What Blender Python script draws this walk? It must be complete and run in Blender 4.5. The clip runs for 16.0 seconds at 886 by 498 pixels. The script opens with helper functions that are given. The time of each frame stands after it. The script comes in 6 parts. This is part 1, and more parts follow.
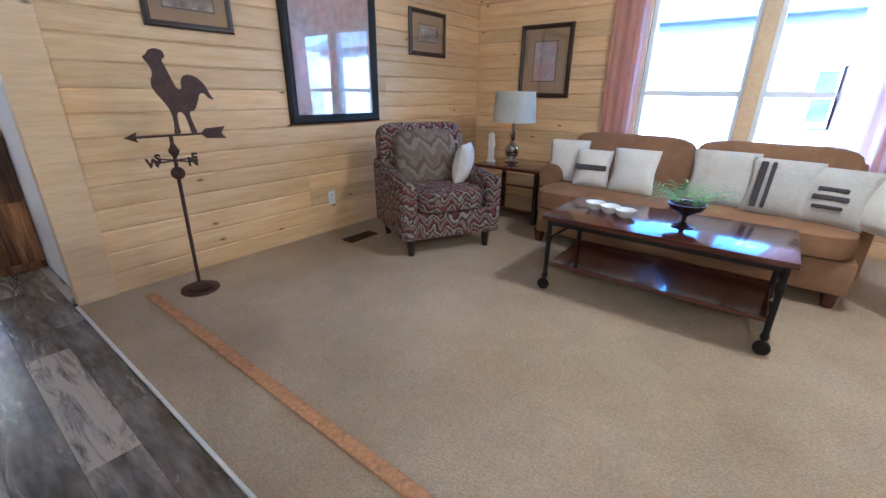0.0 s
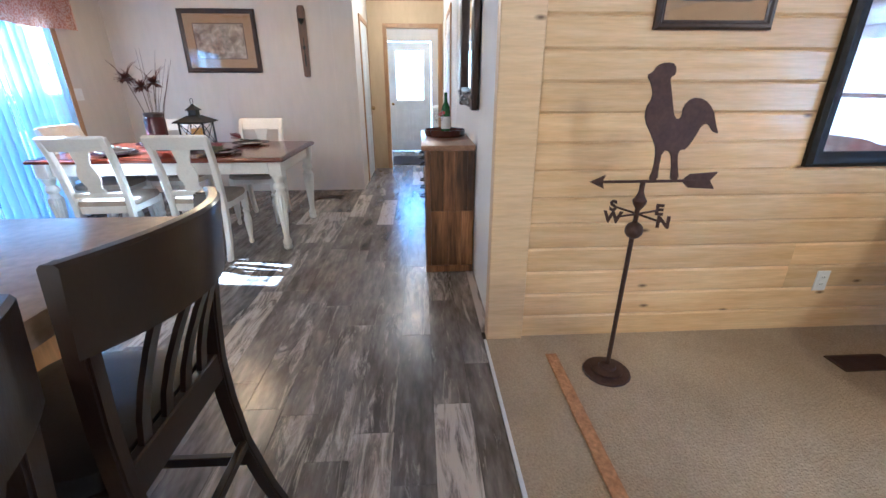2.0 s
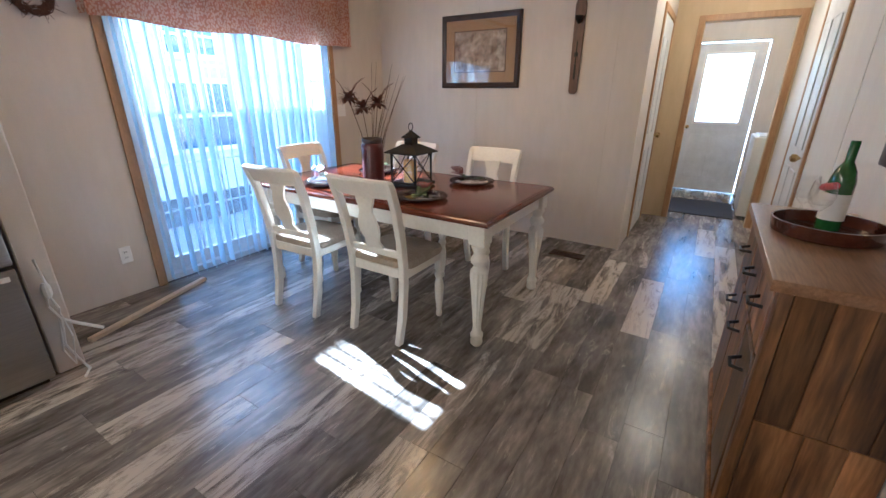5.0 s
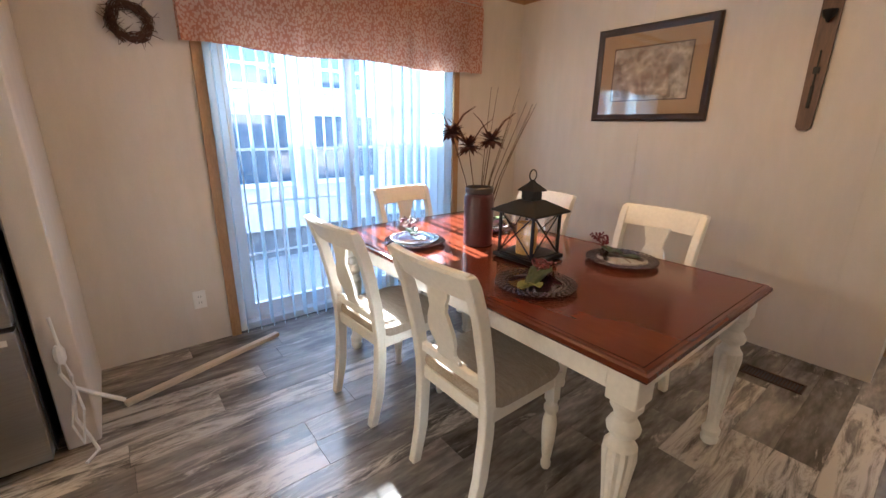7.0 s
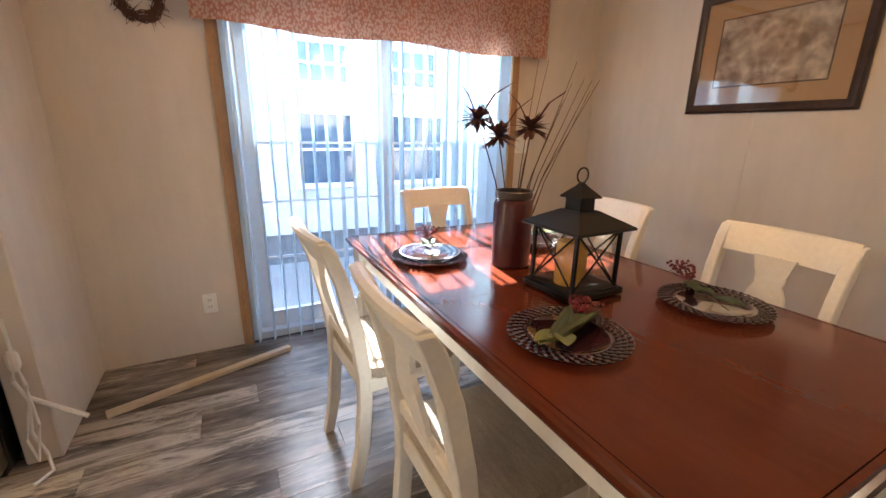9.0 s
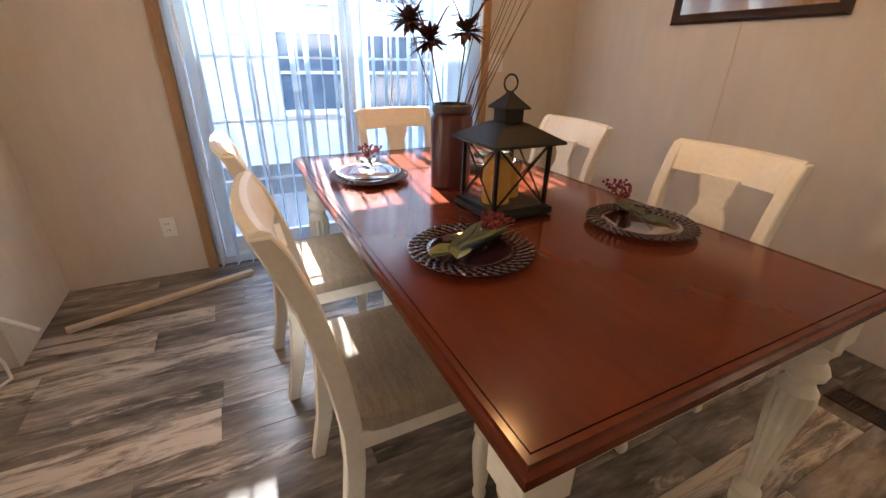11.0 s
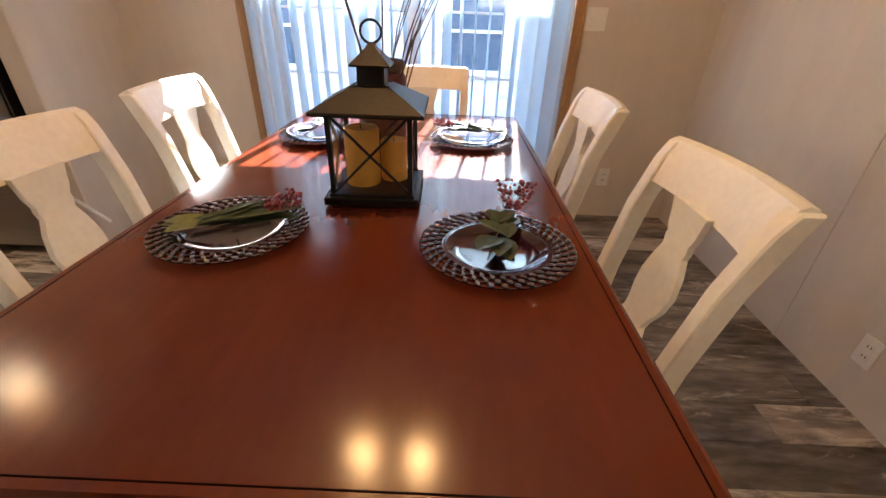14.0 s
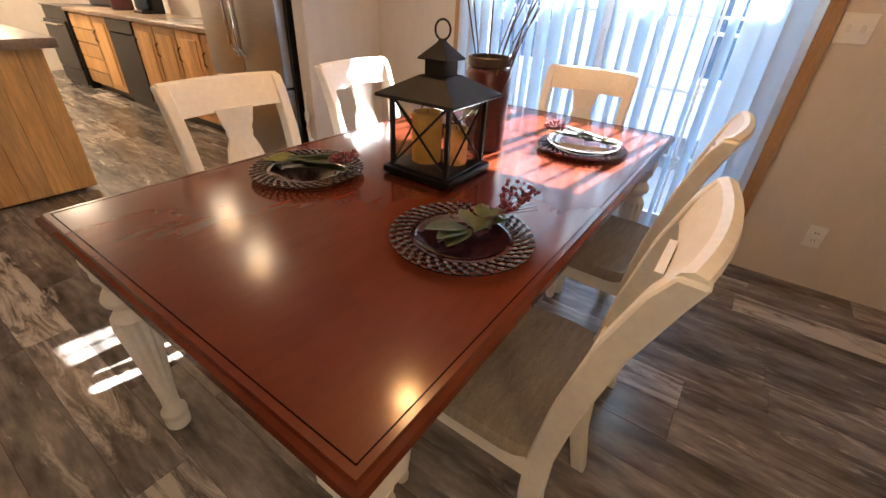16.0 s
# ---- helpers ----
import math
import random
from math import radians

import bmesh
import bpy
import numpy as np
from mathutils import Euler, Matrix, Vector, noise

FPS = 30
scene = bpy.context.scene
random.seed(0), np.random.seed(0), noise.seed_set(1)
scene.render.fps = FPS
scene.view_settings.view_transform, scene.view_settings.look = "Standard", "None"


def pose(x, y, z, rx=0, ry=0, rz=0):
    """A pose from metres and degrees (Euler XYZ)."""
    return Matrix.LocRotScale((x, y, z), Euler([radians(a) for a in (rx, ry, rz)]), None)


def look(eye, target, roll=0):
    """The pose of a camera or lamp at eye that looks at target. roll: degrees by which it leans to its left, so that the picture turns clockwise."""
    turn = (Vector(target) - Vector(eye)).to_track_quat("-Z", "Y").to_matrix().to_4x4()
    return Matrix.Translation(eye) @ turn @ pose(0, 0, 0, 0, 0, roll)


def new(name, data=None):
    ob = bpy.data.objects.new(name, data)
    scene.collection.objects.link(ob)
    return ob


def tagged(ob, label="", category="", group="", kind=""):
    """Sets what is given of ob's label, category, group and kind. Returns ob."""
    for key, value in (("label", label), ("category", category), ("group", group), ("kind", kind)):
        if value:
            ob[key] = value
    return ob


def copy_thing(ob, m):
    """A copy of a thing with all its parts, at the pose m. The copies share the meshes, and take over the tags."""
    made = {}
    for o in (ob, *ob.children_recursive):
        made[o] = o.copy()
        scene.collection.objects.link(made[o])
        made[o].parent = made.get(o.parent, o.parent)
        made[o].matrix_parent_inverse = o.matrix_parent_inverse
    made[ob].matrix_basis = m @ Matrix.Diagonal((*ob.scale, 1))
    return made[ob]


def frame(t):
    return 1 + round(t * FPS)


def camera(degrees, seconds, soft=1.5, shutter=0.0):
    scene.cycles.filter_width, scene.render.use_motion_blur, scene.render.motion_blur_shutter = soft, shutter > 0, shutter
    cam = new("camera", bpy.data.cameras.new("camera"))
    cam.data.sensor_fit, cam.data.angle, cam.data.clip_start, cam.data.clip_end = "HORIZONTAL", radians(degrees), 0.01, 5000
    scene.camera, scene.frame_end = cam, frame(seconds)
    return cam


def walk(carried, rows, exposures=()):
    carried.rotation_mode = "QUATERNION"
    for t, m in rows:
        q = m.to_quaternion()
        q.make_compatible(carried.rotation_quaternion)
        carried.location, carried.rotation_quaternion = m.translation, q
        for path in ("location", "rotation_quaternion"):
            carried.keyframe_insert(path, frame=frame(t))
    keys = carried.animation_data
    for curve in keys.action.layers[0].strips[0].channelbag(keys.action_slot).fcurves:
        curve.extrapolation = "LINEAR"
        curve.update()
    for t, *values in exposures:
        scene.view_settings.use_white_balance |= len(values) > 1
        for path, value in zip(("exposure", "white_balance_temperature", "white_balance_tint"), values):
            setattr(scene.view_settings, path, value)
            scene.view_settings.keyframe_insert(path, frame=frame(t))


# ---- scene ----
cam = camera(93.9, 16.0)
PATH = [
    (0, (0.032, -0.042, 1.159), (-1.113, 1.438, 0.451), 0.7),
    (0.5, (-0.17, 0.016, 1.198), (-1.631, 1.168, 0.464), 0.7),
    (1, (-0.455, 0.022, 1.21), (-2.136, 0.807, 0.462), 0.3),
    (1.5, (-0.743, -0.02, 1.26), (-2.552, 0.404, 0.521), 0.2),
    (2, (-0.981, 0.003, 1.28), (-2.837, 0.1, 0.541), -0.1),
    (2.5, (-1.22, 0.007, 1.306), (-3.076, -0.166, 0.581), 0.1),
    (3, (-1.48, -0.071, 1.324), (-3.307, -0.472, 0.614), -0.0),
    (3.5, (-1.716, -0.107, 1.384), (-3.489, -0.692, 0.669), 0.5),
    (4, (-1.996, -0.103, 1.356), (-3.71, -0.869, 0.665), 0.3),
    (6.3, (-2.969, -0.461, 1.366), (-4.335, -1.773, 0.724), 0.6),
    (6.5, (-3.069, -0.501, 1.334), (-4.38, -1.886, 0.73), 0.7),
    (7, (-3.228, -0.664, 1.36), (-4.425, -2.161, 0.791), 0.7),
    (7.5, (-3.405, -0.764, 1.358), (-4.472, -2.376, 0.844), 0.7),
    (8, (-3.515, -0.85, 1.366), (-4.504, -2.514, 0.864), 1.0),
    (8.2, (-3.558, -0.867, 1.351), (-4.514, -2.553, 0.857), 1.2),
    (10.3, (-3.859, -0.908, 1.237), (-4.687, -2.575, 0.504), 1.4),
    (10.5, (-3.876, -0.867, 1.235), (-4.704, -2.518, 0.469), 1.3),
    (11, (-3.959, -0.797, 1.218), (-4.775, -2.418, 0.378), 1.2),
    (11.5, (-4.105, -0.802, 1.195), (-4.898, -2.403, 0.298), 1.1),
    (12, (-4.233, -0.811, 1.175), (-4.973, -2.411, 0.23), 1.1),
    (12.5, (-4.404, -0.788, 1.169), (-5.056, -2.413, 0.203), 1.3),
    (13, (-4.555, -0.743, 1.204), (-5.063, -2.411, 0.224), 1.8),
    (13.5, (-4.746, -0.782, 1.202), (-5.02, -2.496, 0.209), 1.7),
    (14, (-4.912, -0.829, 1.194), (-4.895, -2.567, 0.204), 2.0),
    (14.5, (-5.078, -0.761, 1.208), (-4.745, -2.463, 0.212), 1.9),
    (15, (-5.207, -0.728, 1.201), (-4.601, -2.351, 0.202), 2.1),
    (15.5, (-5.351, -0.831, 1.186), (-4.529, -2.356, 0.186), 2.5),
    (15.7, (-5.390, -0.873, 1.198), (-4.500, -2.361, 0.189), 2.7),
    (16, (-5.426, -0.895, 1.228), (-4.472, -2.308, 0.186), 3.1),
]
walk(cam, [(t, look(eye, target, roll)) for t, eye, target, roll in PATH], exposures=[(0, 3.9, 3800, 2), (2, 4.2, 3950, 2), (4, 3.75, 4100, 2), (7, 3.8, 5050, 5), (11, 3.6, 5650, 8), (16, 3.9, 5700, 9)])

# ---- world and light ----
world = bpy.data.worlds.new("sky_world")
scene.world = world
world.use_nodes = True
wn = world.node_tree.nodes
sky = wn.new("ShaderNodeTexSky")
sky.sky_type, sky.sun_disc = "NISHITA", False
sky.sun_elevation, sky.sun_rotation = radians(36), radians(186.7)
world.node_tree.links.new(sky.outputs[0], wn["Background"].inputs[0])
wn["Background"].inputs[1].default_value = 0.15
sun = new("sun", bpy.data.lights.new("sun", "SUN"))
sun.data.energy, sun.data.angle, sun.data.color = 5.0, radians(0.5), (1.0, 0.93, 0.83)
sun.matrix_world = look((0, 0, 8), (0.118, 1.0, 8 - 0.735))


def lamp(x, y, z, watts, color=(1.0, 0.66, 0.34), radius=0.04):
    ob = new("bulb_light", bpy.data.lights.new("bulb_light", "POINT"))
    ob.location = (x, y, z)
    ob.data.energy, ob.data.color, ob.data.shadow_soft_size = watts, color, radius
    return ob


CHAND_W, HALL_W, KITCH_W, LIV_FILL_W, UTIL_FILL_W = 0.85, 1.9, 16.0, 7.0, 2.0


# ---- materials ----
def surf(name, c1, c2=None, rough=0.5, metal=0.0, scale=6.0, stretch=(1, 1, 1), bump=0.1, fine=70.0, vary=0.15, coat=0.0, rand=0.0, spec=0.5, dist=0.002):
    """Two colours mixed by broad noise, with fine grain in value and relief; rand varies whole pieces."""
    m = bpy.data.materials.new(name)
    m.use_nodes = True
    N, L = m.node_tree.nodes, m.node_tree.links
    b = N["Principled BSDF"]
    tc = N.new("ShaderNodeTexCoord")
    mp = N.new("ShaderNodeMapping")
    mp.inputs["Scale"].default_value = stretch
    if rand:
        oi = N.new("ShaderNodeObjectInfo")
        ad = N.new("ShaderNodeVectorMath")
        ad.operation = "MULTIPLY_ADD"
        ad.inputs[1].default_value = (37, 53, 71)
        L.new(oi.outputs["Random"], ad.inputs[0])
        L.new(tc.outputs["Object"], ad.inputs[2])
        L.new(ad.outputs[0], mp.inputs[0])
    else:
        L.new(tc.outputs["Object"], mp.inputs[0])
    n1 = N.new("ShaderNodeTexNoise")
    n1.inputs["Scale"].default_value, n1.inputs["Detail"].default_value, n1.inputs["Roughness"].default_value = scale, 5, 0.6
    n2 = N.new("ShaderNodeTexNoise")
    n2.inputs["Scale"].default_value, n2.inputs["Detail"].default_value = fine, 3
    for n in (n1, n2):
        L.new(mp.outputs[0], n.inputs["Vector"])
    r = N.new("ShaderNodeValToRGB")
    r.color_ramp.elements[0].position, r.color_ramp.elements[1].position = 0.34, 0.66
    r.color_ramp.elements[0].color = (*c1, 1)
    r.color_ramp.elements[1].color = (*(c2 or [c * 0.85 for c in c1]), 1)
    L.new(n1.outputs[0], r.inputs[0])
    hs = N.new("ShaderNodeHueSaturation")
    mr = N.new("ShaderNodeMapRange")
    mr.inputs[1].default_value, mr.inputs[2].default_value = 0.3, 0.7
    mr.inputs[3].default_value, mr.inputs[4].default_value = 1 - vary, 1 + vary
    L.new(n2.outputs[0], mr.inputs[0])
    last = mr.outputs[0]
    if rand:
        m2 = N.new("ShaderNodeMapRange")
        m2.inputs[3].default_value, m2.inputs[4].default_value = 1 - rand, 1 + rand
        L.new(oi.outputs["Random"], m2.inputs[0])
        mu = N.new("ShaderNodeMath")
        mu.operation = "MULTIPLY"
        L.new(last, mu.inputs[0]), L.new(m2.outputs[0], mu.inputs[1])
        last = mu.outputs[0]
    L.new(last, hs.inputs["Value"]), L.new(r.outputs[0], hs.inputs["Color"])
    L.new(hs.outputs[0], b.inputs["Base Color"])
    rr = N.new("ShaderNodeMapRange")
    rr.inputs[3].default_value, rr.inputs[4].default_value = max(rough - 0.03, 0.02), min(rough + 0.03, 1)
    L.new(n1.outputs[0], rr.inputs[0]), L.new(rr.outputs[0], b.inputs["Roughness"])
    b.inputs["Metallic"].default_value = metal
    b.inputs["Specular IOR Level"].default_value = spec
    b.inputs["Coat Weight"].default_value, b.inputs["Coat Roughness"].default_value = coat, 0.06
    if bump:
        bu = N.new("ShaderNodeBump")
        bu.inputs["Strength"].default_value, bu.inputs["Distance"].default_value = bump, dist
        L.new(n2.outputs[0], bu.inputs["Height"]), L.new(bu.outputs[0], b.inputs["Normal"])
    m["bsdf"] = b.name
    return m


def nodes_of(m):
    return m.node_tree.nodes, m.node_tree.links, m.node_tree.nodes["Principled BSDF"]


def pine(name, pale, deep, knots=True, rand=0.13):
    """Pine boards: long grain, rounded dark knots."""
    m = surf(name, pale, deep, rough=0.42, scale=3.0, stretch=(9, 0.7, 9), fine=14, vary=0.07, bump=0.12, rand=rand, coat=0.15)
    if knots:
        N, L, b = nodes_of(m)
        old = b.inputs["Base Color"].links[0].from_socket
        tc, oi = N.new("ShaderNodeTexCoord"), N.new("ShaderNodeObjectInfo")
        ad = N.new("ShaderNodeVectorMath")
        ad.operation = "MULTIPLY_ADD"
        ad.inputs[1].default_value = (0, 91, 3.7)
        mp, sp, cb = N.new("ShaderNodeMapping"), N.new("ShaderNodeSeparateXYZ"), N.new("ShaderNodeCombineXYZ")
        mp.inputs["Scale"].default_value = (1.25, 3.0, 1)
        L.new(oi.outputs["Random"], ad.inputs[0]), L.new(tc.outputs["Object"], ad.inputs[2]), L.new(ad.outputs[0], sp.inputs[0])
        L.new(sp.outputs[1], cb.inputs[0]), L.new(sp.outputs[2], cb.inputs[1]), L.new(cb.outputs[0], mp.inputs[0])
        v = N.new("ShaderNodeTexVoronoi")
        v.voronoi_dimensions = "2D"
        v.inputs["Scale"].default_value = 1.0
        L.new(mp.outputs[0], v.inputs["Vector"])
        mr = N.new("ShaderNodeMapRange")
        mr.inputs[1].default_value, mr.inputs[2].default_value, mr.inputs[3].default_value, mr.inputs[4].default_value = 0.008, 0.040, 0.9, 0
        mx = N.new("ShaderNodeMix")
        mx.data_type = "RGBA"
        mx.inputs[7].default_value = (0.09, 0.04, 0.015, 1)
        L.new(v.outputs["Distance"], mr.inputs[0]), L.new(mr.outputs[0], mx.inputs[0])
        L.new(old, mx.inputs[6]), L.new(mx.outputs[2], b.inputs["Base Color"])
    return m


def vinyl_floor():
    """Grey-brown distressed wood-look planks: streaks along the plank, each plank its own tone."""
    m = surf("vinyl_plank", (0.082, 0.071, 0.061), (0.270, 0.232, 0.200), rough=0.25, scale=2.2, stretch=(1.2, 5, 4), fine=9, vary=0.25, bump=0.05, rand=0.28, dist=0.001)
    N, L, b = nodes_of(m)
    old = b.inputs["Base Color"].links[0].from_socket
    tc, oi = N.new("ShaderNodeTexCoord"), N.new("ShaderNodeObjectInfo")
    ad = N.new("ShaderNodeVectorMath")
    ad.operation = "MULTIPLY_ADD"
    ad.inputs[1].default_value = (17, 29, 0)
    mp = N.new("ShaderNodeMapping")
    mp.inputs["Scale"].default_value = (1.5, 9, 1)
    L.new(oi.outputs["Random"], ad.inputs[0]), L.new(tc.outputs["Object"], ad.inputs[2]), L.new(ad.outputs[0], mp.inputs[0])
    n = N.new("ShaderNodeTexNoise")
    n.inputs["Scale"].default_value, n.inputs["Detail"].default_value, n.inputs["Roughness"].default_value = 1.7, 8, 0.74
    n.inputs["Distortion"].default_value = 0.9
    L.new(mp.outputs[0], n.inputs["Vector"])
    # some planks are far paler and more worn than others
    fl = N.new("ShaderNodeMath")
    fl.operation = "MULTIPLY"
    fl.inputs[1].default_value = 7.31
    fr = N.new("ShaderNodeMath")
    fr.operation = "FRACT"
    L.new(oi.outputs["Random"], fl.inputs[0]), L.new(fl.outputs[0], fr.inputs[0])
    pw = N.new("ShaderNodeMapRange")
    pw.inputs[1].default_value, pw.inputs[2].default_value, pw.inputs[3].default_value, pw.inputs[4].default_value = 0.62, 1.0, -0.05, 0.15
    L.new(fr.outputs[0], pw.inputs[0])
    sm = N.new("ShaderNodeMath")
    L.new(n.outputs[0], sm.inputs[0]), L.new(pw.outputs[0], sm.inputs[1])
    mr = N.new("ShaderNodeMapRange")
    mr.inputs[1].default_value, mr.inputs[2].default_value, mr.inputs[3].default_value, mr.inputs[4].default_value = 0.53, 0.66, 0, 0.85
    L.new(sm.outputs[0], mr.inputs[0])
    mx = N.new("ShaderNodeMix")
    mx.data_type = "RGBA"
    mx.inputs[7].default_value = (0.60, 0.525, 0.44, 1)
    L.new(mr.outputs[0], mx.inputs[0]), L.new(old, mx.inputs[6]), L.new(mx.outputs[2], b.inputs["Base Color"])
    return m


def cells(name, c1, c2, scale, edge=0.25, rough=0.85, sheer=0.0, stretch=(1, 1, 1)):
    """Woven cloth with a small figure over a ground colour."""
    m = surf(name, c1, [c * 0.85 for c in c1], rough=rough, scale=4, fine=250, vary=0.12, bump=0.25)
    N, L, b = nodes_of(m)
    old = b.inputs["Base Color"].links[0].from_socket
    tc = N.new("ShaderNodeTexCoord")
    mp = N.new("ShaderNodeMapping")
    mp.inputs["Scale"].default_value = stretch
    L.new(tc.outputs["Object"], mp.inputs[0])
    v = N.new("ShaderNodeTexVoronoi")
    v.inputs["Scale"].default_value = scale
    L.new(mp.outputs[0], v.inputs["Vector"])
    mr = N.new("ShaderNodeMapRange")
    mr.inputs[1].default_value, mr.inputs[2].default_value, mr.inputs[3].default_value, mr.inputs[4].default_value = edge, edge + 0.12, 1, 0
    mx = N.new("ShaderNodeMix")
    mx.data_type = "RGBA"
    mx.inputs[7].default_value = (*c2, 1)
    L.new(v.outputs["Distance"], mr.inputs[0]), L.new(mr.outputs[0], mx.inputs[0])
    L.new(old, mx.inputs[6]), L.new(mx.outputs[2], b.inputs["Base Color"])
    if sheer:
        let_light(m, c1, sheer)
    return m


def let_light(m, color, amount):
    """Thin cloth or plastic that glows when lit from behind."""
    N, L, b = nodes_of(m)
    out = N["Material Output"]
    tr = N.new("ShaderNodeBsdfTranslucent")
    tr.inputs[0].default_value = (*color, 1)
    ms = N.new("ShaderNodeMixShader")
    ms.inputs[0].default_value = amount
    L.new(b.outputs[0], ms.inputs[1]), L.new(tr.outputs[0], ms.inputs[2]), L.new(ms.outputs[0], out.inputs[0])


def glass(name, color=(1, 1, 1), rough=0.0, least=0.05):
    """Thin clear pane: see-through with a Fresnel reflection."""
    m = bpy.data.materials.new(name)
    m.use_nodes = True
    N, L = m.node_tree.nodes, m.node_tree.links
    N.remove(N["Principled BSDF"])
    tr, gl, ms = N.new("ShaderNodeBsdfTransparent"), N.new("ShaderNodeBsdfGlossy"), N.new("ShaderNodeMixShader")
    lw, fr, sc = N.new("ShaderNodeLayerWeight"), N.new("ShaderNodeMath"), N.new("ShaderNodeMapRange")
    fr.operation, fr.inputs[1].default_value = "POWER", 4.0
    L.new(lw.outputs["Facing"], fr.inputs[0]), L.new(fr.outputs[0], sc.inputs[0])
    sc.inputs[3].default_value, sc.inputs[4].default_value = least, 0.9
    tr.inputs[0].default_value = (*color, 1)
    gl.inputs["Roughness"].default_value = rough
    L.new(sc.outputs[0], ms.inputs[0]), L.new(tr.outputs[0], ms.inputs[1]), L.new(gl.outputs[0], ms.inputs[2])
    L.new(ms.outputs[0], N["Material Output"].inputs[0])
    return m


def glow(name, color, power):
    m = surf(name, color, color, bump=0)
    b = nodes_of(m)[2]
    b.inputs["Emission Color"].default_value, b.inputs["Emission Strength"].default_value = (*color, 1), power
    return m


def camo(name, tones, zig=0.055, band=11.0):
    """Flame-stitch upholstery: jagged bands of several tones, broken up by noise."""
    m = surf(name, tones[0], tones[1], rough=0.9, scale=5.5, fine=220, vary=0.2, bump=0.3)
    N, L, b = nodes_of(m)
    r = [n for n in N if n.bl_idname == "ShaderNodeValToRGB"][0]
    n1 = r.inputs[0].links[0].from_node

    def op(kind, a, c, third=None):
        q = N.new("ShaderNodeMath")
        q.operation = kind
        for i, v in enumerate((a, c, third)):
            if v is None:
                continue
            if isinstance(v, (int, float)):
                q.inputs[i].default_value = v
            else:
                L.new(v, q.inputs[i])
        return q.outputs[0]

    tc, sp = N.new("ShaderNodeTexCoord"), N.new("ShaderNodeSeparateXYZ")
    L.new(tc.outputs["Object"], sp.inputs[0])
    side = op("ADD", sp.outputs[0], op("MULTIPLY", sp.outputs[1], 0.83))
    jag = op("PINGPONG", side, zig)
    rise = op("ADD", op("ADD", sp.outputs[2], op("MULTIPLY", sp.outputs[1], 0.5)), jag)
    wob = op("MULTIPLY_ADD", n1.outputs[0], 0.30, rise)
    t = op("FRACT", op("MULTIPLY", wob, band), 0)
    L.new(t, r.inputs[0])
    r.color_ramp.interpolation = "CONSTANT"
    while len(r.color_ramp.elements) < len(tones):
        r.color_ramp.elements.new(0.5)
    for i, (e, c) in enumerate(zip(r.color_ramp.elements, tones)):
        e.position, e.color = i / len(tones), (*c, 1)
    return m


PINE = pine("pine_board", (0.77, 0.56, 0.29), (0.66, 0.43, 0.19))
PINE_END = pine("pine_post", (0.77, 0.58, 0.34), (0.68, 0.48, 0.25), rand=0.02)
OAK = surf("oak_trim", (0.42, 0.25, 0.11), (0.33, 0.18, 0.075), rough=0.45, scale=4, stretch=(8, 8, 1), fine=30)
PALE = surf("pale_wood", (0.62, 0.50, 0.34), (0.52, 0.41, 0.27), rough=0.55, scale=4, stretch=(1, 8, 8), fine=30)
# paler version of the wall panel: daylight on the buffet wall put into its colour
WALL_LIT = surf("wall_panel_lit", (0.80, 0.775, 0.73), (0.77, 0.74, 0.69), rough=0.7, scale=3, stretch=(4, 4, 1), fine=120, vary=0.04, bump=0.2, dist=0.001)
WALL = surf("wall_panel", (0.65, 0.585, 0.515), (0.61, 0.55, 0.48), rough=0.75, scale=3, stretch=(4, 4, 1), fine=120, vary=0.04, bump=0.2, dist=0.001)
CEIL = surf("ceiling_texture", (0.74, 0.72, 0.68), (0.70, 0.68, 0.64), rough=0.9, scale=5, fine=60, vary=0.05, bump=0.5, dist=0.004)
PLANK = vinyl_floor()
SUB = surf("joint_dark", (0.03, 0.026, 0.022), rough=0.8)
CARPET = surf("carpet_pile", (0.52, 0.42, 0.285), (0.37, 0.285, 0.18), rough=0.97, scale=0.9, fine=120, vary=0.17, bump=0.8, dist=0.012, spec=0.1)
CHERRY = surf("cherry_top", (0.118, 0.025, 0.0100), (0.088, 0.017, 0.0070), rough=0.16, scale=1.1, stretch=(4, 0.8, 4), fine=14, vary=0.05, bump=0, coat=0.0, spec=0.42)
GROOVE = surf("groove_dark", (0.010, 0.004, 0.003), rough=0.95, spec=0.0, bump=0)
CREAM = surf("cream_paint", (0.79, 0.76, 0.685), (0.75, 0.715, 0.635), rough=0.42, scale=7, fine=60, vary=0.04, bump=0.06)
SEAT = surf("woven_seat", (0.43, 0.365, 0.285), (0.35, 0.295, 0.225), rough=0.92, scale=12, stretch=(1, 7, 1), fine=130, vary=0.25, bump=0.8, dist=0.004)
IRON = surf("black_iron", (0.009, 0.008, 0.0075), (0.015, 0.013, 0.012), rough=0.5, metal=0.5, scale=14, bump=0.15)
RUST = surf("brown_iron", (0.055, 0.028, 0.022), (0.085, 0.045, 0.033), rough=0.6, metal=0.5, scale=12, bump=0.2)
PANE = glass("clear_pane")
PICTURE_GLASS = glass("picture_glass", (1, 1, 1), 0.0, 0.09)
BULB_GLASS = glass("bulb_glass", (1.0, 0.9, 0.75))
WAX = surf("amber_wax", (0.80, 0.50, 0.10), (0.70, 0.40, 0.06), rough=0.5, bump=0.05)
let_light(WAX, (0.9, 0.55, 0.10), 0.3)
PLATE = surf("plum_glaze", (0.020, 0.006, 0.011), (0.030, 0.009, 0.015), rough=0.09, coat=0.8, scale=5, bump=0.02)
